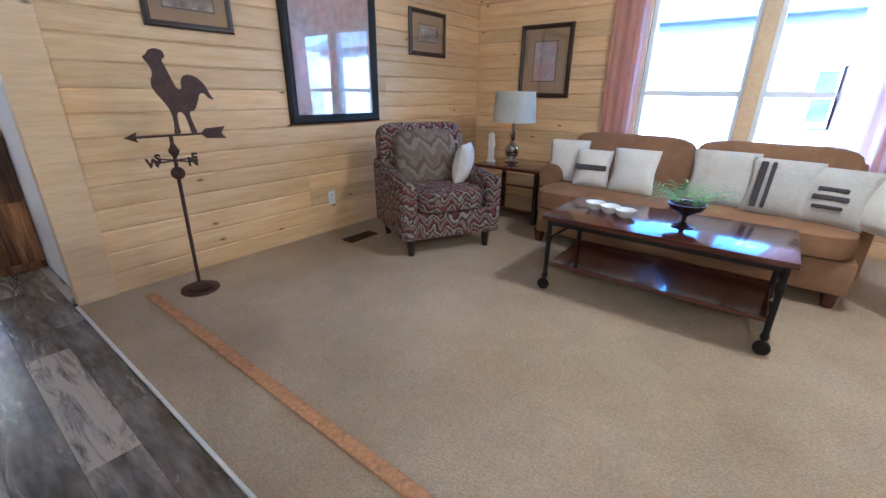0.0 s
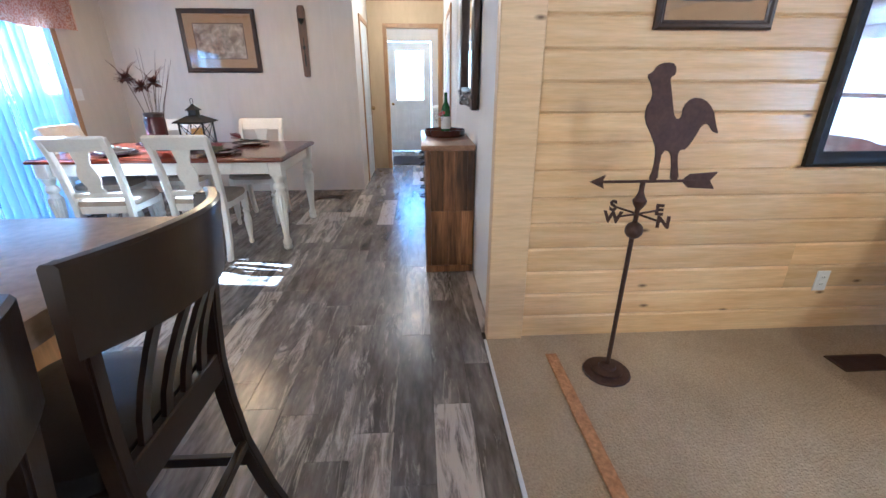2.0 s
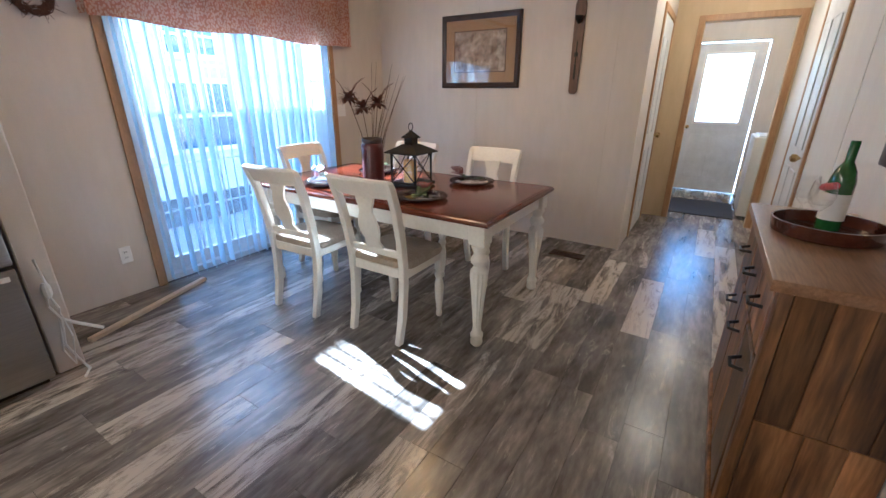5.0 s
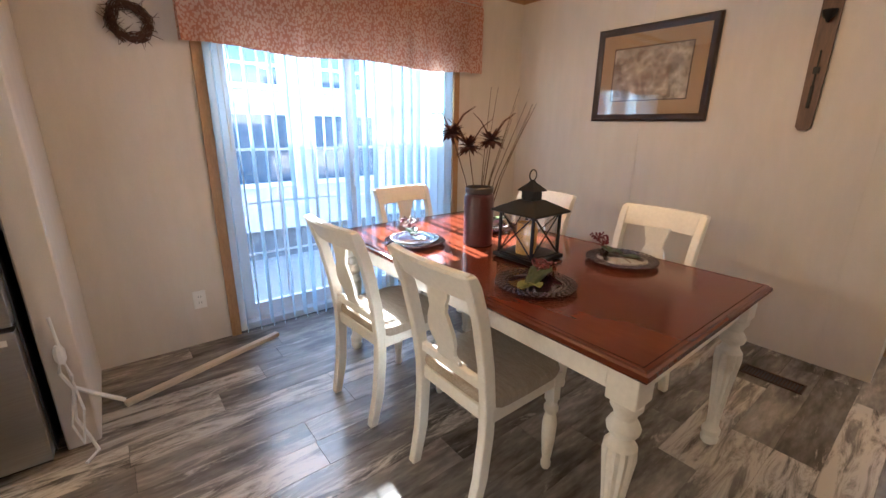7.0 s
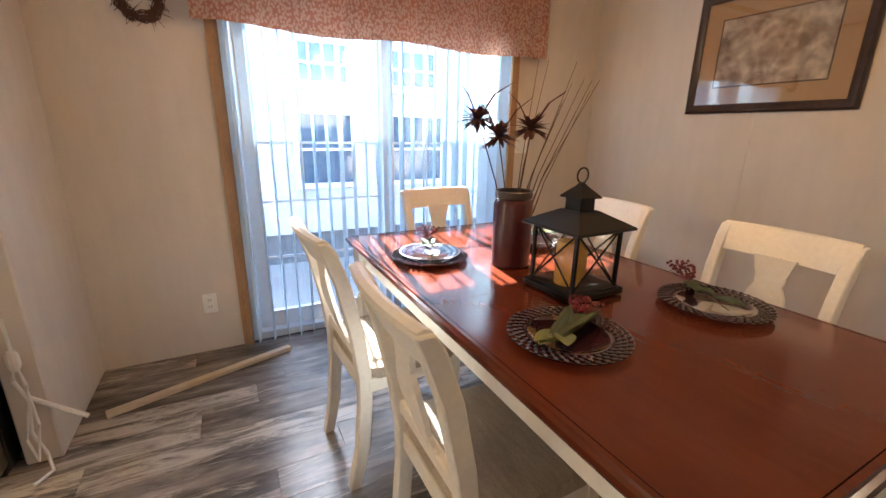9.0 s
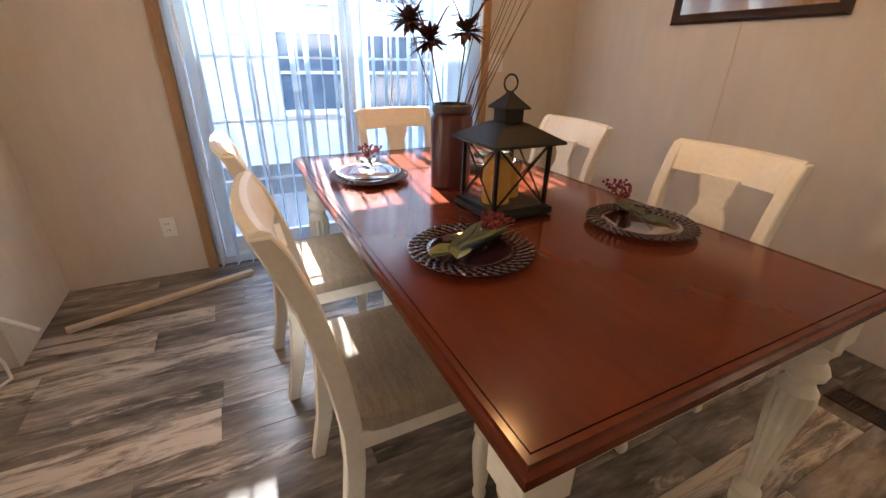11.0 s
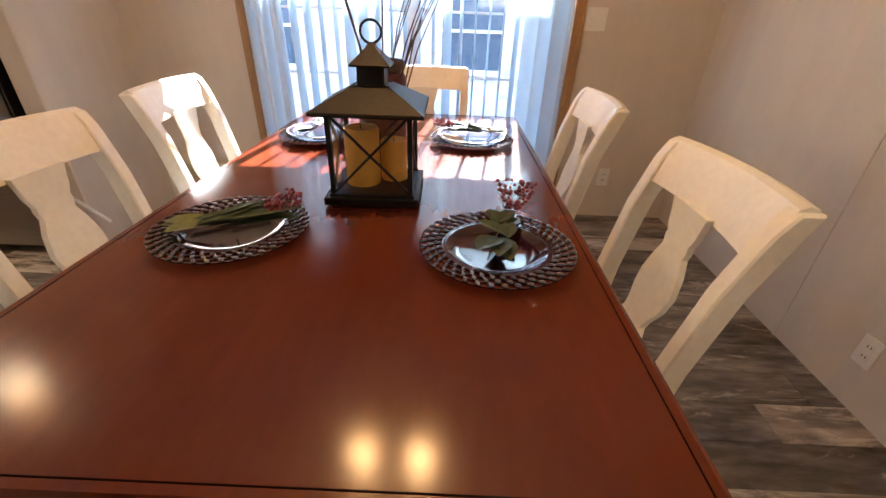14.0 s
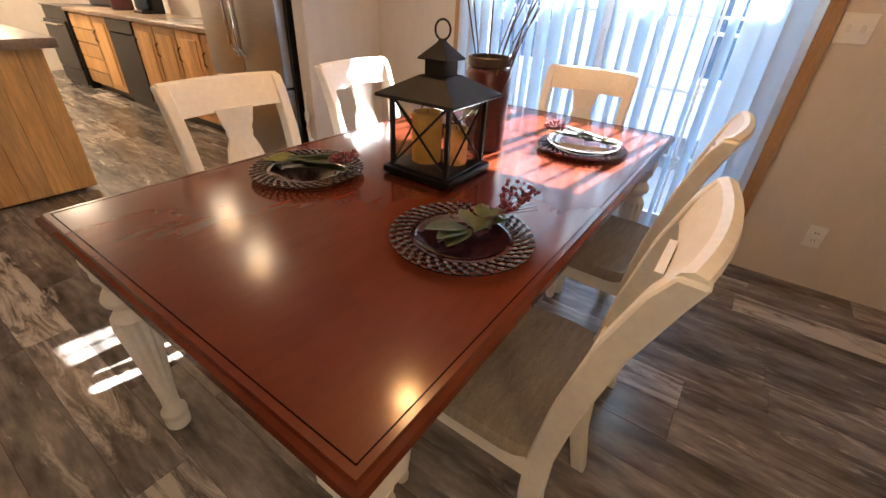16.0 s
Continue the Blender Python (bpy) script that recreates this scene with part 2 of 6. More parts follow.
LEAF = surf("silk_leaf", (0.022, 0.040, 0.014), (0.045, 0.065, 0.020), rough=0.6, scale=20, bump=0.2)
LEAF2 = surf("olive_leaf", (0.15, 0.16, 0.03), (0.09, 0.11, 0.03), rough=0.6, scale=20, bump=0.2)
FERN = surf("fern_green", (0.16, 0.32, 0.06), (0.25, 0.42, 0.10), rough=0.6, scale=20)
BERRY = surf("red_berry", (0.16, 0.010, 0.014), (0.09, 0.007, 0.010), rough=0.3, scale=30)
STEM = surf("dry_stem", (0.10, 0.06, 0.035), rough=0.8)
FEATHER = surf("dark_feather", (0.09, 0.02, 0.014), (0.05, 0.016, 0.012), rough=0.8, scale=40)
VASE = surf("burgundy_glaze", (0.060, 0.009, 0.011), (0.040, 0.006, 0.008), rough=0.34, scale=5, bump=0.05)
VRIM = surf("vase_rim", (0.05, 0.035, 0.03), rough=0.4)
ESPRESSO = surf("espresso_wood", (0.010, 0.0055, 0.0042), (0.017, 0.009, 0.006), rough=0.3, scale=4, stretch=(6, 6, 1), fine=40, coat=0.2)
LEATHER = surf("black_leather", (0.009, 0.008, 0.008), (0.013, 0.011, 0.011), rough=0.4, scale=8, fine=120, bump=0.2)
COUNTER = surf("stone_laminate", (0.38, 0.28, 0.20), (0.20, 0.135, 0.09), rough=0.3, scale=4, fine=40, vary=0.2, bump=0.02)
HICKORY = surf("hickory_panel", (0.72, 0.43, 0.15), (0.50, 0.255, 0.075), rough=0.38, scale=1.6, stretch=(5, 5, 0.5), fine=16, vary=0.14, coat=0.15, rand=0.26)
STEEL = surf("brushed_steel", (0.42, 0.41, 0.40), (0.37, 0.36, 0.355), rough=0.3, metal=1.0, scale=6, stretch=(1, 1, 40), fine=30, vary=0.06, bump=0.05)
DGREY = surf("dark_plastic", (0.006, 0.006, 0.0065), rough=0.3)
WHITE = surf("white_plastic", (0.80, 0.79, 0.76), (0.77, 0.76, 0.73), rough=0.4, bump=0.02, vary=0.03)
VINYLW = surf("white_vinyl_frame", (0.80, 0.80, 0.80), (0.77, 0.77, 0.77), rough=0.4, bump=0.02, vary=0.03)
SLAT = surf("blind_vinyl", (0.80, 0.82, 0.85), (0.77, 0.79, 0.82), rough=0.5, scale=3, bump=0.05, vary=0.03)
let_light(SLAT, (0.74, 0.86, 0.92), 0.6)
VALANCE = cells("valance_print", (0.64, 0.31, 0.21), (0.86, 0.75, 0.62), 85, 0.46, sheer=0.4, stretch=(1, 0.4, 0.7))
CURTAIN = surf("sheer_coral", (0.88, 0.68, 0.61), (0.84, 0.61, 0.53), rough=0.9, scale=5, fine=200, bump=0.2)
let_light(CURTAIN, (0.92, 0.74, 0.68), 0.7)
TAN = surf("tan_suede", (0.27, 0.155, 0.075), (0.21, 0.115, 0.053), rough=0.9, scale=4, fine=200, bump=0.3, spec=0.2)
SWIRL = camo("flame_upholstery", ((0.045, 0.014, 0.016), (0.13, 0.035, 0.035), (0.20, 0.15, 0.115), (0.06, 0.038, 0.03), (0.27, 0.22, 0.18)))
SWIRL2 = camo("taupe_swirl_cloth", ((0.15, 0.115, 0.085), (0.22, 0.18, 0.135), (0.12, 0.085, 0.06), (0.18, 0.14, 0.10)), 0.08, 6.0)
LINEN = surf("pale_linen", (0.66, 0.62, 0.56), (0.60, 0.56, 0.50), rough=0.92, scale=9, fine=200, bump=0.4)
LINEN2 = surf("grey_linen", (0.50, 0.47, 0.42), (0.42, 0.39, 0.35), rough=0.92, scale=9, fine=200, bump=0.4)
DARKBAR = surf("dark_print", (0.06, 0.05, 0.05), rough=0.9)
SHADE = surf("lamp_shade_linen", (0.74, 0.73, 0.66), rough=0.85, fine=150, bump=0.2)
let_light(SHADE, (0.8, 0.78, 0.68), 0.3)
CHROME = surf("chrome", (0.7, 0.7, 0.7), (0.66, 0.66, 0.66), rough=0.06, metal=1.0, bump=0)
MAHOG = surf("mahogany", (0.085, 0.022, 0.012), (0.06, 0.014, 0.009), rough=0.16, scale=3, stretch=(1, 8, 8), fine=30, coat=0.6)
WALNUT = surf("rustic_wood", (0.30, 0.145, 0.05), (0.055, 0.022, 0.009), rough=0.42, scale=2.4, stretch=(7, 7, 0.7), fine=14, vary=0.25, rand=0.6, bump=0.2, coat=0.15)
WALNUT_TOP = surf("rustic_top", (0.30, 0.17, 0.085), (0.22, 0.115, 0.055), rough=0.35, scale=2.6, stretch=(0.8, 9, 9), fine=14, vary=0.2, coat=0.2)
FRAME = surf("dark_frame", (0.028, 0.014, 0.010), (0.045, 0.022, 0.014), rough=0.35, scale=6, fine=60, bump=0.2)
PLAQUE = surf("plaque_wood", (0.13, 0.06, 0.03), (0.07, 0.03, 0.015), rough=0.5, scale=4, stretch=(8, 8, 1), fine=20)
MAT = surf("tan_mat", (0.38, 0.25, 0.13), (0.35, 0.23, 0.12), rough=0.9, fine=150, bump=0.1)
ART = surf("muted_print", (0.52, 0.45, 0.37), (0.15, 0.115, 0.09), rough=0.8, scale=11, fine=30, vary=0.3, bump=0)
ART2 = surf("hazy_print", (0.42, 0.42, 0.46), (0.48, 0.28, 0.27), rough=0.8, scale=3.5, fine=18, vary=0.2, bump=0)
MIRROR = surf("mirror_silver", (0.85, 0.86, 0.86), (0.85, 0.86, 0.86), rough=0.02, metal=1.0, bump=0, vary=0)
nodes_of(MIRROR)[2].inputs["Roughness"].links and MIRROR.node_tree.links.remove(nodes_of(MIRROR)[2].inputs["Roughness"].links[0])
nodes_of(MIRROR)[2].inputs["Roughness"].default_value = 0.01
OSB = surf("raw_strip", (0.50, 0.27, 0.11), (0.36, 0.18, 0.07), rough=0.8, scale=28, fine=60, vary=0.25, bump=0.3)
TWIG = surf("wreath_twig", (0.06, 0.03, 0.02), (0.10, 0.045, 0.03), rough=0.9)
GREEN = surf("bottle_green", (0.03, 0.12, 0.03), rough=0.1, coat=0.5)
REDP = surf("red_paint", (0.55, 0.04, 0.04), rough=0.4)
BRASS = surf("aged_brass", (0.55, 0.40, 0.18), rough=0.25, metal=1.0, bump=0)
BULB = glow("bulb_filament", (1.0, 0.60, 0.24), 6)
SIDING = surf("pale_grey_siding", (0.52, 0.52, 0.52), (0.48, 0.48, 0.49), rough=0.6, scale=2, fine=20, vary=0.03)
BLUEWIN = surf("dark_window", (0.05, 0.08, 0.12), (0.08, 0.11, 0.15), rough=0.08, coat=0.5, bump=0)
ROOF = surf("grey_shingle", (0.16, 0.165, 0.18), (0.11, 0.115, 0.13), rough=0.9, scale=8, fine=40)
GROUND = surf("pale_gravel", (0.34, 0.33, 0.31), (0.26, 0.25, 0.235), rough=0.95, scale=0.7, fine=30, vary=0.2, bump=0.5)
DOORW = surf("white_door_paint", (0.74, 0.75, 0.76), rough=0.45, bump=0.04, vary=0.03)
# golden tone of the hall lamp's light is mixed into this wall colour
HALL_WARM = surf("hall_panel_lamplit", (0.58, 0.44, 0.26), (0.53, 0.40, 0.23), rough=0.7, scale=3, stretch=(4, 4, 1), fine=100, vary=0.04)
POT = surf("bronze_bowl", (0.05, 0.03, 0.025), rough=0.3, metal=0.6)


# ---- mesh helpers ----
from mathutils.geometry import tessellate_polygon


def box(bm, x0, x1, y0, y1, z0, z1, bev=0.0, seg=1):
    g = bmesh.ops.create_cube(bm, size=1.0, matrix=Matrix.Translation(((x0 + x1) / 2, (y0 + y1) / 2, (z0 + z1) / 2)) @ Matrix.Diagonal((x1 - x0, y1 - y0, z1 - z0, 1)))
    if bev:
        es = {e for v in g["verts"] for e in v.link_edges}
        bmesh.ops.bevel(bm, geom=list(es), offset=bev, segments=seg, affect="EDGES", profile=0.6)
    return bm


def boxes(*rows, bev=0.0, seg=1):
    bm = bmesh.new()
    for r in rows:
        box(bm, *r, bev=bev, seg=seg)
    return bm


def lathe(profile, seg=24, at=(0, 0, 0), bm=None, flute=0.0, nfl=12, ring=False):
    """Turned body from (radius, height) pairs."""
    bm = bm or bmesh.new()
    rings = []
    for r, z in profile:
        rings.append([bm.verts.new((at[0] + r * (1 - flute * (0.5 + 0.5 * math.cos(nfl * 2 * math.pi * i / seg))) * math.cos(2 * math.pi * i / seg),
                                    at[1] + r * (1 - flute * (0.5 + 0.5 * math.cos(nfl * 2 * math.pi * i / seg))) * math.sin(2 * math.pi * i / seg), at[2] + z)) for i in range(seg)])
    for a, b in list(zip(rings, rings[1:])) + ([(rings[-1], rings[0])] if ring else []):
        for i in range(seg):
            f = bm.faces.new((a[i], a[(i + 1) % seg], b[(i + 1) % seg], b[i]))
            f.smooth = True
    if not ring:
        bm.faces.new(rings[0][::-1]), bm.faces.new(rings[-1])
    return bm


def tube(pts, r, seg=8, bm=None, r2=None, closed=False):
    """A round bar along points, tapering to r2."""
    bm = bm or bmesh.new()
    pts = [Vector(p) for p in pts]
    rings = []
    for i, p in enumerate(pts):
        if closed:
            d = pts[(i + 1) % len(pts)] - pts[i - 1]
        else:
            d = pts[min(i + 1, len(pts) - 1)] - pts[max(i - 1, 0)]
        q = d.to_track_quat("Z", "Y")
        rad = r if r2 is None else r + (r2 - r) * i / (len(pts) - 1)
        rings.append([bm.verts.new(p + q @ Vector((rad * math.cos(2 * math.pi * k / seg), rad * math.sin(2 * math.pi * k / seg), 0))) for k in range(seg)])
    pairs = list(zip(rings, rings[1:])) + ([(rings[-1], rings[0])] if closed else [])
    for a, b in pairs:
        for k in range(seg):
            f = bm.faces.new((a[k], a[(k + 1) % seg], b[(k + 1) % seg], b[k]))
            f.smooth = True
    if not closed:
        bm.faces.new(rings[0][::-1]), bm.faces.new(rings[-1])
    return bm


def prism(outline, depth, m=None, bm=None, bev=0.0):
    """A flat outline in local x, z given thickness along y, then moved by m."""
    bm = bm or bmesh.new()
    m = m or Matrix.Identity(4)
    a = [bm.verts.new(m @ Vector((x, -depth / 2, z))) for x, z in outline]
    b = [bm.verts.new(m @ Vector((x, depth / 2, z))) for x, z in outline]
    n = len(a)
    if n > 24:
        tris = tessellate_polygon([[Vector((x, z, 0)) for x, z in outline]])
        fs = [bm.faces.new([r[i] for i in t]) for r in (a, b) for t in tris]
    else:
        fs = [bm.faces.new(a), bm.faces.new(b[::-1])]
    for i in range(n):
        fs.append(bm.faces.new((a[(i + 1) % n], a[i], b[i], b[(i + 1) % n])))
    if bev:
        bmesh.ops.bevel(bm, geom=list({e for f in fs[:2] for e in f.edges}), offset=bev, segments=2, affect="EDGES")
    return bm


def sweep(sections, bm=None):
    """A solid through a row of equal closed rings."""
    bm = bm or bmesh.new()
    rings = [[bm.verts.new(p) for p in s] for s in sections]
    n = len(rings[0])
    for a, b in zip(rings, rings[1:]):
        for i in range(n):
            bm.faces.new((a[i], a[(i + 1) % n], b[(i + 1) % n], b[i]))
    bm.faces.new(rings[0][::-1]), bm.faces.new(rings[-1])
    return bm


def puff(bm, cx, cy, cz, sx, sy, sz, power=0.45, u=20, v=12, m=None):
    """A soft cushion: a rounded box drawn by powers of sine and cosine."""
    m = m or Matrix.Identity(4)
    s = lambda a: math.copysign(abs(a) ** power, a)
    rings = []
    for j in range(1, v):
        t = -math.pi / 2 + math.pi * j / v
        rings.append([bm.verts.new(m @ Vector((cx + sx * s(math.cos(t)) * s(math.cos(2 * math.pi * i / u)), cy + sy * s(math.cos(t)) * s(math.sin(2 * math.pi * i / u)), cz + sz * s(math.sin(t))))) for i in range(u)])
    for a, b in zip(rings, rings[1:]):
        for i in range(u):
            bm.faces.new((a[i], a[(i + 1) % u], b[(i + 1) % u], b[i])).smooth = True
    bm.faces.new(rings[0][::-1]).smooth = True
    bm.faces.new(rings[-1]).smooth = True
    return bm


def mesh_of(bm, material, name):
    bmesh.ops.recalc_face_normals(bm, faces=bm.faces)
    me = bpy.data.meshes.new(name)
    bm.to_mesh(me)
    bm.free()
    me.materials.append(material)
    me.shade_smooth()
    me.set_sharp_from_angle(angle=radians(32))
    return me


def part(name, bm, material, parent, label=""):
    ob = new(name, mesh_of(bm, material, name))
    ob.parent = parent
    return tagged(ob, label)


def same(name, me, parent, m=None):
    """Another part on a mesh that exists already."""
    ob = new(name, me)
    ob.parent = parent
    ob.matrix_basis = m or Matrix.Identity(4)
    return ob


def thing(name, label, category, m=None, group="", kind=""):
    ob = new(name)
    ob.empty_display_size = 0.1
    ob.matrix_basis = m or Matrix.Identity(4)
    return tagged(ob, label, category, group, kind)


def single(name, bm, material, label, category, m=None, group="", kind=""):
    ob = new(name, mesh_of(bm, material, name))
    ob.matrix_basis = m or Matrix.Identity(4)
    return tagged(ob, label, category, group, kind)


def structure(name, bm, material, label=""):
    return single(name, bm, material, label, "", kind="structure")


# ---- large structure ----
H = 2.45
LX, WX, PY, SY, HY, EX = -2.873, -6.377, -3.485, 4.334, 0.37, 3.2
structure("ground", boxes((-150, 150, -150, 150, -1.6, -0.85)), GROUND, "pale gravel ground around the house")
structure("floor", boxes((-9.85, EX, -3.63, 4.47, -0.25, -0.006)), SUB, "grey wood-look vinyl plank floor")
structure("carpet", boxes((LX - 0.02, EX, 0.335, SY, -0.005, 0.006)), CARPET, "beige cut-pile living room carpet")
structure("ceiling", boxes((-9.85, EX + 0.12, -3.63, 4.47, H, H + 0.1)), CEIL, "white textured ceiling")
structure("wall_south", boxes((-6.5, -5.57, PY - 0.15, PY, 0, H), (-3.74, EX, PY - 0.15, PY, 0, H), (-5.57, -3.74, PY - 0.15, PY, 2.03, H)), WALL, "beige vinyl-covered wall panel beside the patio door")
structure("wall_west", boxes((WX - 0.12, WX, PY, -0.74, 0, H)), WALL, "beige vinyl-covered dining wall panel")
structure("wall_hall", boxes((-7.867, WX - 0.12, -0.86, -0.74, 0, H)), WALL, "beige hallway wall")
structure("wall_hall_end", boxes((-7.967, -7.867, -0.97, -0.465, 0, H), (-7.967, -7.867, 0.293, 0.87, 0, H), (-7.967, -7.867, -0.465, 0.293, 2.05, H)), HALL_WARM, "beige hall end wall around a doorway, yellowed for lamplight")
structure("wall_buffet", boxes((-7.867, -2.93, HY, HY + 0.1, 0, H)), WALL_LIT, "off-white hallway wall behind the buffet, paled for the daylight on it")
structure("wall_log", boxes((LX - 0.12, LX - 0.022, HY + 0.1, SY + 0.12, 0, H)), SUB, "horizontal knotty pine board wall")
structure("wall_north", boxes((LX - 0.022, -1.06, SY + 0.022, SY + 0.14, 0, H), (0.66, EX, SY + 0.022, SY + 0.14, 0, H), (-1.06, 0.66, SY + 0.022, SY + 0.14, 0, 0.62), (-1.06, 0.66, SY + 0.022, SY + 0.14, 2.0, H), (-0.255, -0.15, SY + 0.022, SY + 0.14, 0.62, 2.0)), SUB, "horizontal knotty pine board wall with windows")
structure("wall_east", boxes((EX, EX + 0.12, -3.63, 4.47, 0, H)), WALL, "beige wall panel")
structure("wall_utility", boxes((-9.82, -7.967, -1.07, -0.97, 0, H), (-9.82, -7.967, 0.87, 0.97, 0, H), (-9.82, -9.72, -0.97, -0.60, 0, H), (-9.82, -9.72, 0.24, 0.87, 0, H), (-9.82, -9.72, -0.60, 0.24, 2.04, H)), WALL, "pale utility room walls")
structure("wall_fridge", boxes((-3.0, -2.885, PY, -2.80, 0, H), bev=0.006), WALL, "beige stub wall beside the refrigerator")
structure("trim_post", boxes((-2.93, LX + 0.018, 0.335, 0.525, 0, H), bev=0.004), PINE_END, "pale knotty pine corner post")
structure("trim_post_edge", boxes((-2.97, -2.931, HY - 0.006, HY, 0, H)), WHITE, "cream edge strip beside the pine post")
for y in (-1.0, -2.28):
    structure("trim_batten", boxes((WX, WX + 0.004, y - 0.008, y + 0.008, 0, H)), WALL, "narrow beige wall panel batten")
for x in (-5.35, -6.6):
    structure("trim_batten", boxes((x - 0.008, x + 0.008, HY - 0.004, HY, 0, H)), WALL_LIT, "narrow beige wall panel batten")
structure("trim_crown", boxes((WX, WX + 0.015, PY, -0.74, H - 0.045, H - 0.002)), OAK, "oak ceiling trim")
structure("trim_crown", boxes((WX + 0.016, -3.0, PY, PY + 0.015, H - 0.045, H - 0.002)), OAK, "oak ceiling trim")
structure("trim_crown", boxes((-7.866, -7.85, -0.74, HY, H - 0.05, H - 0.002)), OAK, "oak ceiling trim")
structure("trim_crown", boxes((-3.0, -2.985, PY + 0.016, -2.80, H - 0.045, H - 0.002)), OAK, "oak ceiling trim")
structure("trim_carpet_edge", boxes((LX + 0.02, EX, 0.318, 0.334, -0.002, 0.009), bev=0.003), WHITE, "white carpet edge strip")
structure("trim_floor_strip", boxes((-2.70, -0.25, 0.610, 0.665, 0.005, 0.016), bev=0.003), OSB, "raw wood strip lying on the carpet seam")
structure("trim_patio", boxes((-3.742, -3.685, PY, PY + 0.018, 0, 2.09)), OAK, "oak patio door casing")
structure("trim_patio", boxes((-5.625, -5.568, PY, PY + 0.018, 0, 2.09)), OAK, "oak patio door casing")
structure("trim_patio", boxes((-5.567, -3.743, PY, PY + 0.018, 2.03, 2.09)), OAK, "oak patio door casing")
# hall doorway casing and side doors
for r in ((-7.866, -7.85, -0.525, -0.468, 0, 2.11), (-7.866, -7.85, 0.296, 0.353, 0, 2.11), (-7.866, -7.85, -0.467, 0.295, 2.053, 2.11)):
    structure("trim_doorway", boxes(r, bev=0.003), OAK, "oak doorway casing")
for x in (-7.70, -6.90):
    structure("trim_hall_door", boxes((x, x + 0.057, -0.739, -0.723, 0, 2.10), bev=0.003), OAK, "oak door casing in the hall")
structure("trim_hall_door", boxes((-7.642, -6.901, -0.739, -0.723, 2.043, 2.10), bev=0.003), OAK, "oak door casing in the hall")
for x in (-6.95, -6.15):
    structure("trim_hall_door", boxes((x, x + 0.057, HY - 0.017, HY - 0.001, 0, 2.10), bev=0.003), OAK, "oak door casing in the hall")
structure("trim_hall_door", boxes((-6.892, -6.151, HY - 0.017, HY - 0.001, 2.043, 2.10), bev=0.003), OAK, "oak door casing in the hall")


def panel_door(name, w, h, label):
    """A white moulded door, lying in local x and z, thickness along y."""
    d = thing(name, label, "door", kind="structure")
    part("leaf", boxes((0, w, 0, 0.035, 0.01, h), bev=0.002), DOORW, d)
    for x0, x1, z0, z1 in ((0.1, w / 2 - 0.04, 0.2, 0.85), (w / 2 + 0.04, w - 0.1, 0.2, 0.85), (0.1, w / 2 - 0.04, 1.0, 1.85), (w / 2 + 0.04, w - 0.1, 1.0, 1.85)):
        part("panel", boxes((x0, x1, -0.008, 0.0, z0, z1), bev=0.007), DOORW, d)
    part("door_knob", lathe([(0.004, 0), (0.012, 0.012), (0.028, 0.03), (0.026, 0.055), (0.008, 0.064)], 14), BRASS, d).matrix_basis = pose(w - 0.06, -0.0, 0.95, 90, 0, 0)
    return d


d1 = panel_door("door_1", 0.74, 2.03, "white six-panel door, closed, in the hall")
d1.matrix_basis = pose(-6.902, -0.732, 0, 0, 0, 180) @ pose(0, -0.0, 0)
d2 = panel_door("door_2", 0.74, 2.03, "white panel door, closed, opposite the hall")
d2.matrix_basis = pose(-6.891, HY - 0.012, 0, 0, 0, 0)

# outside door of the utility room with a glazed upper half
ed = thing("door_3", "white outside door with a large upper window", "door", None, kind="structure")
ed.matrix_basis = pose(-9.76, -0.585, 0, 0, 0, 90)
part("leaf", boxes((0, 0.81, -0.02, 0.02, 0.01, 0.98), (0, 0.12, -0.02, 0.02, 0.98, 2.02), (0.69, 0.81, -0.02, 0.02, 0.98, 2.02), (0.12, 0.69, -0.02, 0.02, 1.90, 2.02)), DOORW, ed)
for x0 in (0.12, 0.44):
    part("panel", boxes((x0, x0 + 0.26, -0.028, -0.02, 0.2, 0.82), bev=0.008), DOORW, ed)
part("window_frame", boxes((0.105, 0.14, -0.034, -0.021, 0.96, 1.915), (0.67, 0.705, -0.034, -0.021, 0.96, 1.915), (0.14, 0.67, -0.034, -0.021, 0.96, 0.995), (0.14, 0.67, -0.034, -0.021, 1.88, 1.915)), VINYLW, ed)
gp = part("pane", boxes((0.125, 0.685, -0.004, 0.004, 0.985, 1.895)), PANE, ed)
gp.visible_shadow = False
part("door_knob", lathe([(0.004, 0), (0.012, 0.012), (0.028, 0.03), (0.026, 0.055), (0.008, 0.064)], 14), BRASS, ed).matrix_basis = pose(0.06, -0.02, 0.92, 90, 0, 0)
structure("door_mat", boxes((-9.0, -8.15, -0.5, 0.2, 0.0, 0.012), bev=0.004), SUB, "dark mat inside the doorway")
wa = thing("washing_machine", "white washing machine in the utility room", "washer", pose(-8.62, 0.53, 0))
part("body", boxes((-0.34, 0.34, -0.31, 0.33, 0.02, 0.92), bev=0.015, seg=2), WHITE, wa)
part("control_panel", boxes((-0.34, 0.34, 0.23, 0.33, 0.921, 1.06), bev=0.012), WHITE, wa)
part("lid", boxes((-0.28, 0.28, -0.27, 0.20, 0.921, 0.935), bev=0.005), WHITE, wa)

